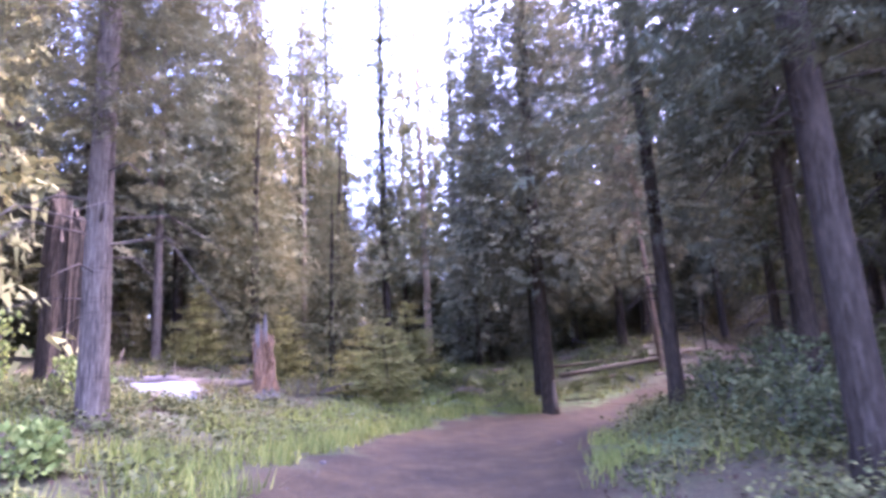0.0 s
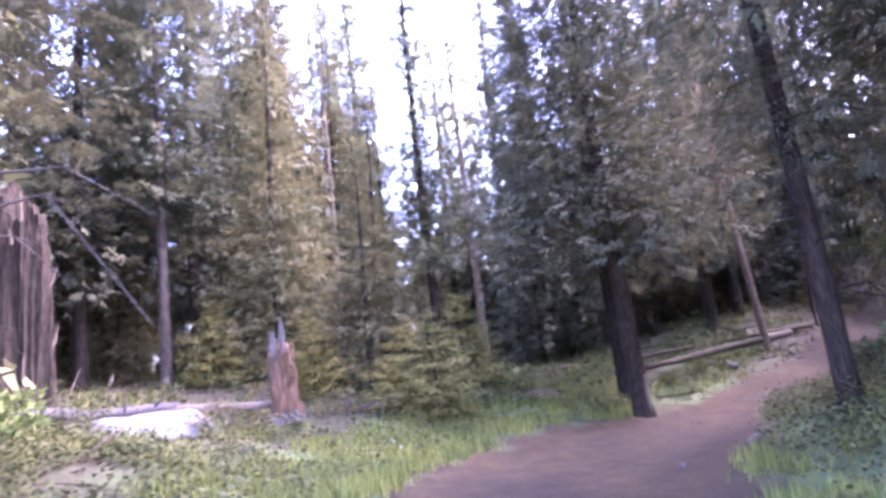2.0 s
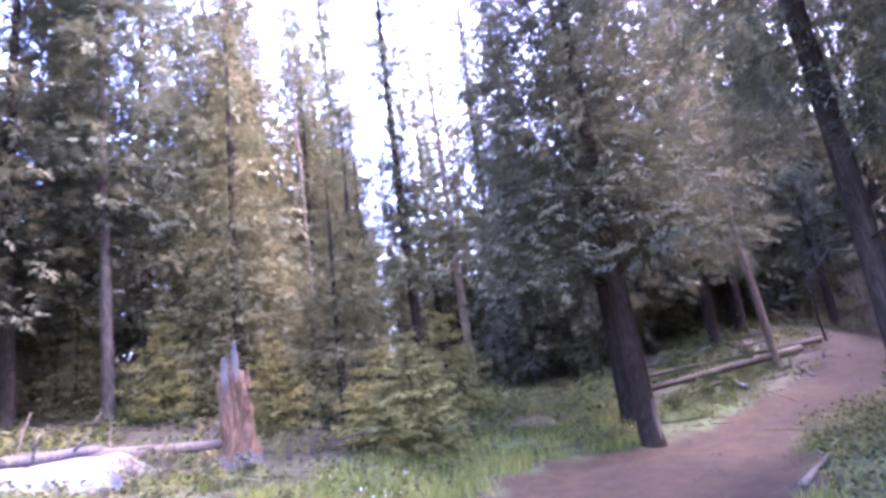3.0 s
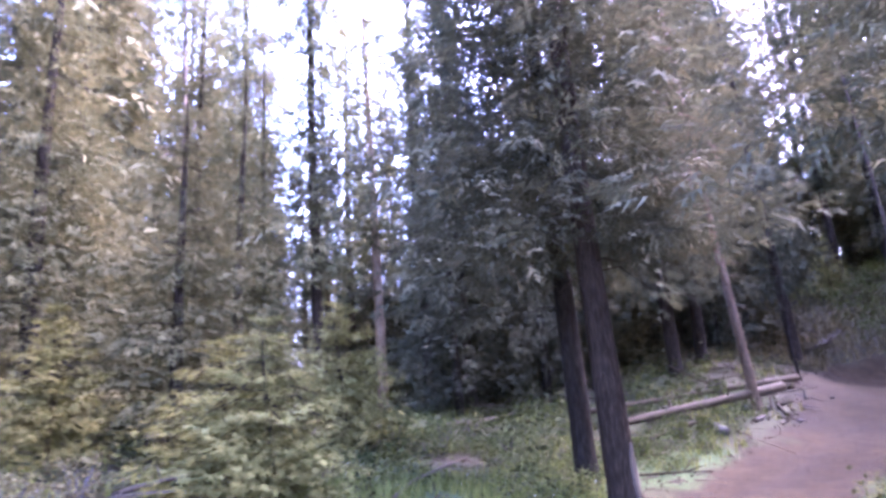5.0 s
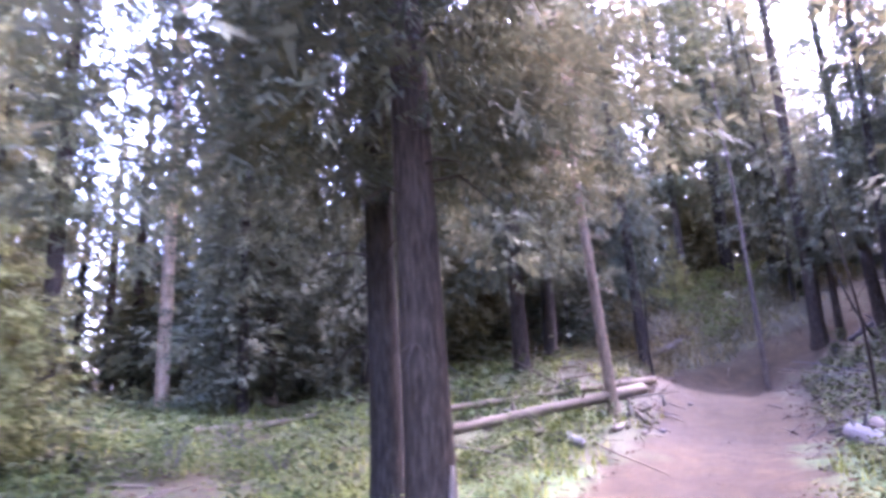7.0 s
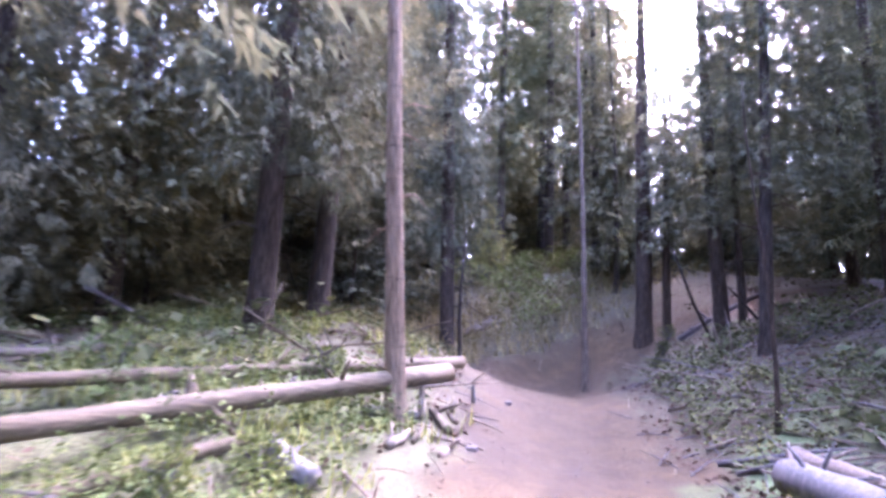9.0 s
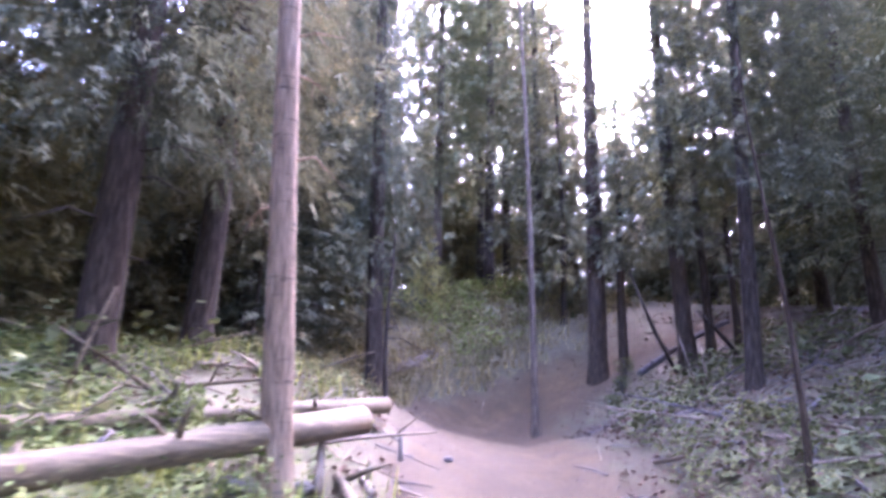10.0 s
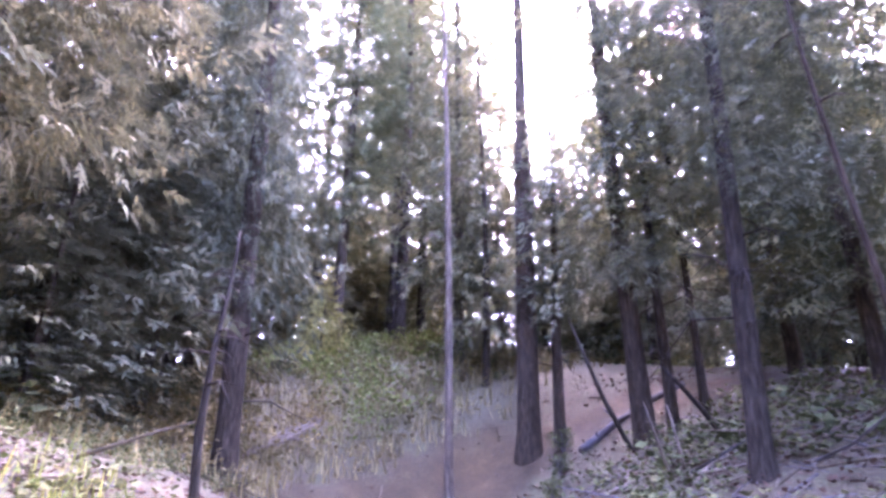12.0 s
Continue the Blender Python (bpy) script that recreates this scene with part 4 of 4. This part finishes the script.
# the bare scar at the large fir's foot
sv, sf = [], []
for k in range(9):
    z_ = 0.12 + 0.95 * k / 8
    half = radians(15) * math.sin(math.pi * (k + 0.6) / 9.2)
    for j in range(5):
        t_ = radians(-58) + half * (j - 2) / 2
        r_ = 0.25 * (1.22 - 0.2 * min(1.0, z_ / 0.8)) + 0.016
        sv.append((r_ * math.cos(t_), r_ * math.sin(t_), z_))
for k in range(8):
    for j in range(4):
        o = k * 5 + j
        sf.append((o, o + 1, o + 6, o + 5))
scar = part("bark_scar", mesh_of("bark_scar", sv, sf, WOOD_PALE, True), SCARRED, "pale bare wood where bark is torn off")
mod = scar.modifiers.new("thick", "SOLIDIFY")
mod.thickness = 0.03
# dry sticks round the snow patch
for x, y, r_, a_ in ((-8.6, 15.8, 0.9, 100), (-8.0, 16.4, 0.8, 40), (-7.4, 16.6, 0.7, 120), (-9.4, 15.6, 1.0, 80), (-6.0, 17.3, 0.6, 60), (-5.7, 16.7, 0.8, 75), (-6.6, 17.0, 0.4, 150)):
    stick(x, y, 0.5, radians(a_), r_, 0.018, WOOD_PALE, "dry_stick", "thin dry stick standing out of the undergrowth", twigs=2)
# beside the leaning pine
def chunk(a, c, dia, mat, label="short broken piece of a pale log", lift=0.0):
    log("log_piece", a, c, dia, mat, label, stubs=1, lift=lift, group="broken log pieces", sides=9)


chunk((8.5, 25.3), (9.05, 25.75), 0.12, WOOD_PALE)
chunk((9.72, 25.9), (9.9, 26.5), 0.13, WOOD_LOG)
chunk((8.7, 26.2), (9.45, 26.25), 0.15, WOOD_GREY, "short mossy grey piece of a log")
chunk((9.1, 25.2), (9.5, 25.5), 0.08, WOOD_PALE)
chunk((10.15, 26.3), (10.3, 26.75), 0.09, WOOD_PALE)
chunk((7.15, 25.1), (7.35, 24.6), 0.26, WOOD_GREY, "thick grey piece of a rotten log", 0.02)
stick(9.5, 26.2, 0.22, radians(55), 0.42, 0.05, WOOD_PALE, "broken_branch", "short pale stub leaning on a fallen log", twigs=0)
stick(6.7, 26.0, 0.06, radians(100), 0.36, 0.07, WOOD_LOG, "broken_branch", "short thick stub standing beside a fallen log", twigs=0)
stick(8.95, 25.95, 0.65, radians(8), None, 0.025, WOOD_PALE, "broken_branch", "thin pale stick among broken log pieces", twigs=1)
stick(9.3, 25.7, 0.5, radians(-25), None, 0.03, WOOD_PALE, "broken_branch", "thin pale stick among broken log pieces", twigs=0)
stick(11.1, 27.1, 0.03, radians(80), 0.3, 0.035, WOOD_GREY, "wooden_stake", "short broken stake at the trail's edge", twigs=0)
stick(13.05, 24.5, 0.75, radians(-22), 0.2, 0.025, WOOD_PALE)
stick(12.6, 24.1, 1.5, radians(-58), None, 0.035, WOOD_DARK)


def stone(x, y, r, mat, name="stone", label="dark stone on the trail"):
    bm = bmesh.new()
    bmesh.ops.create_icosphere(bm, subdivisions=2, radius=r)
    for v in bm.verts:
        v.co *= 1 + 0.22 * math.sin(31 * v.co.x / r * 0.13 + 5 * v.co.y / r) + WR.uniform(-0.08, 0.08)
        v.co.z *= 0.6
    me_ = bpy.data.meshes.new(name)
    bm.to_mesh(me_)
    me_.materials.append(mat)
    ob = new(name, me_)
    ob.location = (x, y, zt(x, y) + r * 0.2)
    return tagged(ob, label, "stone")


stone(12.08, 27.39, 0.07, WOOD_DARK)
stone(9.75, 25.5, 0.08, WOOD_DARK, "soil_clod", "dark clod of earth and root on the trail")
stone(2.3, 13.4, 0.06, WOOD_DARK)
stone(-1.9, 9.2, 0.05, WOOD_DARK)
stick(-3.9, 18.6, 1.5, radians(-35), 0.25, 0.04, WOOD_PALE)
stick(-4.0, 18.3, 1.2, radians(-20), 0.1, 0.03, WOOD_PALE)
stick(-2.6, 14.2, 0.7, radians(150), 0.3, 0.025, WOOD_PALE)
for k in range(260):
    zone = WR.random()
    if zone < 0.4:
        x, y = WR.uniform(11.5, 19), WR.uniform(20.5, 28.5)
    elif zone < 0.55:
        x, y = WR.uniform(-10, -3.5), WR.uniform(6, 20)
    elif zone < 0.8:
        x, y = WR.uniform(1, 12), WR.uniform(22.5, 31)
    else:
        x, y = WR.uniform(-3.5, 16), WR.uniform(4, 36)
    if float(trail_gap(x, y)) < 0.25:
        continue
    stick(x, y, WR.uniform(0.5, 2.0), WR.uniform(0, 6.28), WR.choice((None, None, 0.15, 0.35)), WR.uniform(0.012, 0.035), WR.choice((WOOD_PALE, WOOD_PALE, WOOD_LOG, WOOD_DARK)), twigs=WR.randrange(0, 4))


# ---- undergrowth ----
GR = np.random.default_rng(5)


def twig_litter(name, lo, hi, count_, mat, label):
    """Small fallen twigs strewn over the soil, too many to count."""
    bits = []
    for _ in range(count_):
        x, y = WR.uniform(lo[0], hi[0]), WR.uniform(lo[1], hi[1])
        if float(trail_gap(x, y)) < WR.uniform(-0.6, 0.8):
            continue
        a_, ll, r = WR.uniform(0, 6.283), WR.uniform(0.15, 0.8), WR.uniform(0.005, 0.016)
        p = Vector((x, y, zt(x, y) + r))
        x2, y2 = x + math.cos(a_) * ll, y + math.sin(a_) * ll
        q = Vector((x2, y2, zt(x2, y2) + r + WR.choice((0.0, 0.02, 0.1))))
        bits.append(tube([p, (p + q) / 2 + Vector((0, 0, 0.015)), q], [r, r * 0.8, r * 0.4], 4, False))
    tagged(new(name, mesh_of(name, *joined(bits), mat, True)), label, "litter", kind="stuff")


twig_litter("twig_litter", (10.5, 19.5), (21, 29.5), 260, WOOD_PALE, "pale twigs strewn over the forest floor")
twig_litter("twig_litter", (10.5, 19.5), (21, 29.5), 500, WOOD_DARK, "dark twigs strewn over the forest floor")
twig_litter("twig_litter", (-11, 5), (-2, 21), 450, WOOD_LOG, "brown twigs strewn over the clearing")
twig_litter("twig_litter", (0, 22), (12, 32), 500, WOOD_PALE, "pale twigs strewn round fallen logs")
twig_litter("twig_litter", (11, 31), (19, 38), 350, WOOD_PALE, "pale twigs strewn on the bank")


def stones(name, lo, hi, count_, mat, label):
    """Pebbles half sunk in the trail."""
    vs, fs = [], []
    for _ in range(count_):
        x, y = WR.uniform(lo[0], hi[0]), WR.uniform(lo[1], hi[1])
        if float(trail_gap(x, y)) > -0.05:
            continue
        r = WR.uniform(0.008, 0.03) * (2.0 if WR.random() < 0.06 else 1.0)
        o, z = len(vs), zt(x, y)
        for dx, dy, dz in ((1, 0, 0), (0.2, 1, 0.1), (-1, 0.2, 0), (-0.1, -1, 0.05), (0.1, 0.1, 0.75), (0, 0, -0.5)):
            vs.append((x + dx * r * WR.uniform(0.7, 1.3), y + dy * r * WR.uniform(0.7, 1.3), z + dz * r))
        for j in range(4):
            fs += [(o + j, o + (j + 1) % 4, o + 4), (o + (j + 1) % 4, o + j, o + 5)]
    tagged(new(name, mesh_of(name, vs, fs, mat)), label, "pebbles", kind="stuff")


PEBBLE = wood("grey_pebbles", (0.05, 0.04, 0.03), (0.11, 0.09, 0.07))
stones("trail_pebbles", (-4, 2), (22, 34), 5000, PEBBLE, "small grey pebbles half sunk in the trail")


def scatter(lo, hi, count, keep):
    x, y = GR.uniform(lo[0], hi[0], count), GR.uniform(lo[1], hi[1], count)
    g_ = trail_gap(x, y)
    clump = 0.5 + 0.5 * np.sin(1.1 * x + 0.7 * y) * np.sin(0.9 * y - 0.5 * x) + 0.35 * np.sin(3.1 * x) * np.sin(2.7 * y)
    inset = np.minimum(np.minimum(x - lo[0], hi[0] - x), np.minimum(y - lo[1], hi[1] - y)) + 1.2 * (clump - 0.5)
    ok = keep(x, y, g_, clump) & (inset / 2.5 > GR.uniform(0, 1, count))
    x, y = x[ok], y[ok]
    return np.stack([x, y, height(x, y)], 1)


def grass(name, P, tall, mat, label, blades=7, spread=0.12):
    n_ = len(P) * blades
    base = np.repeat(P, blades, 0) + np.concatenate([GR.normal(0, spread, (n_, 2)), np.zeros((n_, 1))], 1)
    a = GR.uniform(0, 6.283, n_)
    hgt = tall * GR.uniform(0.4, 1.2, n_)
    d = np.stack([np.cos(a), np.sin(a), np.zeros(n_)], 1)
    wd = np.stack([-np.sin(a), np.cos(a), np.zeros(n_)], 1) * (0.006 + 0.03 * hgt)[:, None]
    tip = base + d * (hgt * GR.uniform(0.1, 0.7, n_))[:, None] + np.array([0, 0, 1.0]) * hgt[:, None]
    base[:, 2] -= 0.02
    V = np.stack([base - wd, base + wd, tip], 1)
    return tagged(new(name, tri_mesh(name, V, mat)), label, "grass", kind="stuff")


def leafy(name, P, tall, leaf, mat, label, leaves=14, category="undergrowth"):
    """Low leafy plants: stems carry small pointed leaves on all sides."""
    n_ = len(P) * leaves
    base = np.repeat(P, leaves, 0)
    hh = np.repeat(tall * GR.uniform(0.45, 1.25, len(P)), leaves)
    u = GR.uniform(0.1, 1.0, n_)
    a = GR.uniform(0, 6.283, n_)
    rad = hh * 0.55 * GR.uniform(0.1, 1.0, n_)
    p = base + np.stack([np.cos(a) * rad, np.sin(a) * rad, u * hh], 1)
    d = np.stack([np.cos(a + GR.normal(0, 0.7, n_)), np.sin(a + GR.normal(0, 0.7, n_)), GR.uniform(-0.5, 0.6, n_)], 1)
    d /= np.linalg.norm(d, axis=1, keepdims=True)
    sd_ = np.cross(d, np.array([0, 0, 1.0]) + GR.normal(0, 0.4, (n_, 3)))
    sd_ /= np.linalg.norm(sd_, axis=1, keepdims=True)
    ll = leaf * GR.uniform(0.6, 1.5, n_)[:, None]
    mid = p + d * ll * 0.45
    V = np.stack([p, mid - sd_ * ll * 0.32, mid + sd_ * ll * 0.32, mid + sd_ * ll * 0.32, mid - sd_ * ll * 0.32, p + d * ll], 1)
    return tagged(new(name, tri_mesh(name, V, mat)), label, category, kind="stuff")


grass("verge_grass", scatter((-5, -2), (6, 24), 22000, lambda x, y, g_, c: (g_ > -0.15) & (g_ < 2.6) & (x < 3.2) & (c > 0.15 + 0.5 * (y < 9.5))), 0.25, GRASS, "short bright green grass along the trail's verge")
grass("verge_grass", scatter((-11, 4), (12, 32), 9000, lambda x, y, g_, c: (g_ > 0.1) & (c > 0.45)), 0.25, GRASS, "thin green grass on the forest floor")
leafy("low_plants", scatter((-12, 0), (5, 24), 5200, lambda x, y, g_, c: (g_ > 0.2) & (c > 0.25)), 0.28, 0.085, LEAF, "low leafy green plants on the forest floor")
leafy("low_plants", scatter((-8.5, 7.0), (-2.6, 14.2), 1900, lambda x, y, g_, c: (g_ > 0.3) & (c > 0.05)), 0.3, 0.06, LEAF, "low leafy green plants on the forest floor", 16)
leafy("low_plants", scatter((2, -1), (12, 22), 6500, lambda x, y, g_, c: (g_ > 0.15) & (g_ < 7)), 0.45, 0.075, LEAF, "knee-high leafy green undergrowth beside the trail", 16)
leafy("low_plants", scatter((-2, 20.5), (11, 31), 4200, lambda x, y, g_, c: (g_ > 0.5) & (c > 0.2)), 0.34, 0.058, LEAF_LIT, "leafy green undergrowth round fallen logs", 20)
leafy("low_plants", scatter((11, 19), (24, 29.5), 2700, lambda x, y, g_, c: (g_ > 0.4) & (c > 0.3)), 0.3, 0.08, LEAF, "sparse green plants among dead branches", 14)
leafy("dry_brush", scatter((10, 32), (30, 44), 5200, lambda x, y, g_, c: (g_ > 0.15) & (c > 0.15)), 0.55, 0.09, DRY, "dry yellow brush on the bank", 14, "brush")
leafy("low_plants", scatter((8.5, 26.8), (15.5, 34.5), 900, lambda x, y, g_, c: (g_ > 0.25) & (c > 0.2)), 0.3, 0.055, LEAF, "leafy green undergrowth round fallen logs", 18)
grass("dry_grass", scatter((10, 31), (30, 44), 5000, lambda x, y, g_, c: (g_ > 0.1)), 0.4, DRY, "dry straw-coloured grass on the bank", 6, 0.16)
leafy("green_brush", scatter((18, 33), (30, 42), 1700, lambda x, y, g_, c: (g_ > 0.7) & (c > 0.3)), 0.7, 0.1, GRASS, "yellow-green bushes on the bank", 22, "brush")
leafy("forest_plants", scatter((-30, 18), (40, 60), 5000, lambda x, y, g_, c: (g_ > 2) & (c > 0.3)), 0.6, 0.18, LEAF, "dull green plants under the far trees", 12)
leafy("white_flowers", scatter((-4.5, 12.5), (4.2, 21.5), 500, lambda x, y, g_, c: (g_ > 0.2) & (g_ < 3.2) & (c > 0.5)), 0.3, 0.035, PETAL, "tiny white flowers in the verge grass", 3, "flowers")
leafy("leaf_litter", scatter((9, 18), (25, 31), 7000, lambda x, y, g_, c: g_ > 0.0), 0.05, 0.07, NEEDLE_DEAD, "brown needle and leaf litter on the soil", 3, "litter")
leafy("leaf_litter", scatter((-12, -1), (24, 40), 17000, lambda x, y, g_, c: g_ > -0.2), 0.05, 0.07, NEEDLE_DEAD, "brown needle and leaf litter on the soil", 3, "litter")


def shrub(x, y, h, mat, label, seed, dens=420, leaf=0.11):
    rg = np.random.default_rng(seed)
    ob = new("shrub")
    ob.location = (x, y, zt(x, y))
    bits = []
    for _ in range(9):
        a, t = rg.uniform(0, 6.283), rg.uniform(0.15, 0.55)
        e = Vector((math.cos(a) * t * h, math.sin(a) * t * h, h * rg.uniform(0.6, 1.0)))
        bits.append(tube([(0, 0, -0.05), e * 0.5 + Vector((0, 0, 0.05)), e], [0.015, 0.01, 0.004], 4))
    part("twig_frame", mesh_of("twig_frame", *joined(bits), WOOD_DARK), ob)
    u = rg.uniform(0.12, 1.0, dens)
    a = rg.uniform(0, 6.283, dens)
    r = h * 0.6 * np.sqrt(rg.uniform(0.05, 1, dens)) * (1 - 0.5 * np.abs(u - 0.55)) * (1 + 0.3 * np.sin(3 * a + seed))
    p = np.stack([np.cos(a) * r, np.sin(a) * r, u * h], 1)
    d = rg.normal(0, 1, (dens, 3)) + p / h
    d /= np.linalg.norm(d, axis=1, keepdims=True)
    s_ = np.cross(d, rg.normal(0, 1, (dens, 3)))
    s_ /= np.linalg.norm(s_, axis=1, keepdims=True)
    ll = leaf * rg.uniform(0.6, 1.4, dens)[:, None]
    m_ = p + d * ll * 0.45
    part("foliage", tri_mesh("foliage", np.stack([p, m_ - s_ * ll * 0.32, m_ + s_ * ll * 0.32, m_ + s_ * ll * 0.32, m_ - s_ * ll * 0.32, p + d * ll], 1), mat), ob)
    return tagged(ob, label, "shrub", "shrubs")


k = 0
for x, y, h in ((-5.7, 15.3, 0.55), (-5.2, 15.9, 0.45), (-5.9, 14.7, 0.4), (-4.3, 17.3, 0.5), (-4.0, 17.9, 0.6), (-6.1, 17.9, 0.6)):
    k += 1
    shrub(x, y, h, DRY, "dry brownish bush beside old snow", 150 + k, 380, 0.05)
for x, y, h in ((19.9, 29.6, 0.35), (20.6, 29.9, 0.4), (19.2, 29.4, 0.3), (21.0, 30.9, 0.35)):
    k += 1
    shrub(x, y, h, LEAF, "low dark bush at a tall trunk's foot", 150 + k, 320, 0.05)
for x, y, h in ((-6.9, 12.9, 0.7), (-7.5, 12.3, 0.8)):
    k += 1
    shrub(x, y, h, LEAF, "dark leafy bush in front of old snow", 150 + k, 520, 0.06)
for x, y, h in ((-6.2, 7.2, 1.1), (-6.8, 8.3, 1.3), (-5.9, 6.2, 0.8), (-7.6, 9.6, 1.2), (-4.2, 6.3, 0.5), (-6.4, 10.6, 0.8)):
    k += 1
    shrub(x, y, h, GRASS, "bright yellow-green leafy shrub beside the trail", 100 + k)
for x, y, h in ((4.6, 8.6, 0.9), (5.6, 9.8, 1.1), (4.9, 11.2, 0.9), (6.4, 11.4, 1.2), (5.9, 13.0, 1.0), (7.2, 13.8, 1.1), (6.6, 15.6, 0.9), (4.6, 7.4, 0.8), (7.6, 17.2, 0.9), (8.4, 18.6, 0.8)):
    k += 1
    shrub(x, y, h, LEAF, "dark green leafy shrub in the shade by the trail", 100 + k)
for x, y, h in ((7.0, 24.9, 0.4), (6.2, 24.6, 0.4), (5.0, 24.0, 0.4), (8.7, 27.2, 0.4), (6.2, 27.4, 0.6), (0.6, 24.0, 0.7), (1.4, 25.6, 0.7), (-0.4, 23.4, 0.6), (2.1, 24.4, 0.6)):
    k += 1
    shrub(x, y, h, LEAF_LIT, "low green leafy shrub by fallen logs", 100 + k, leaf=0.06)
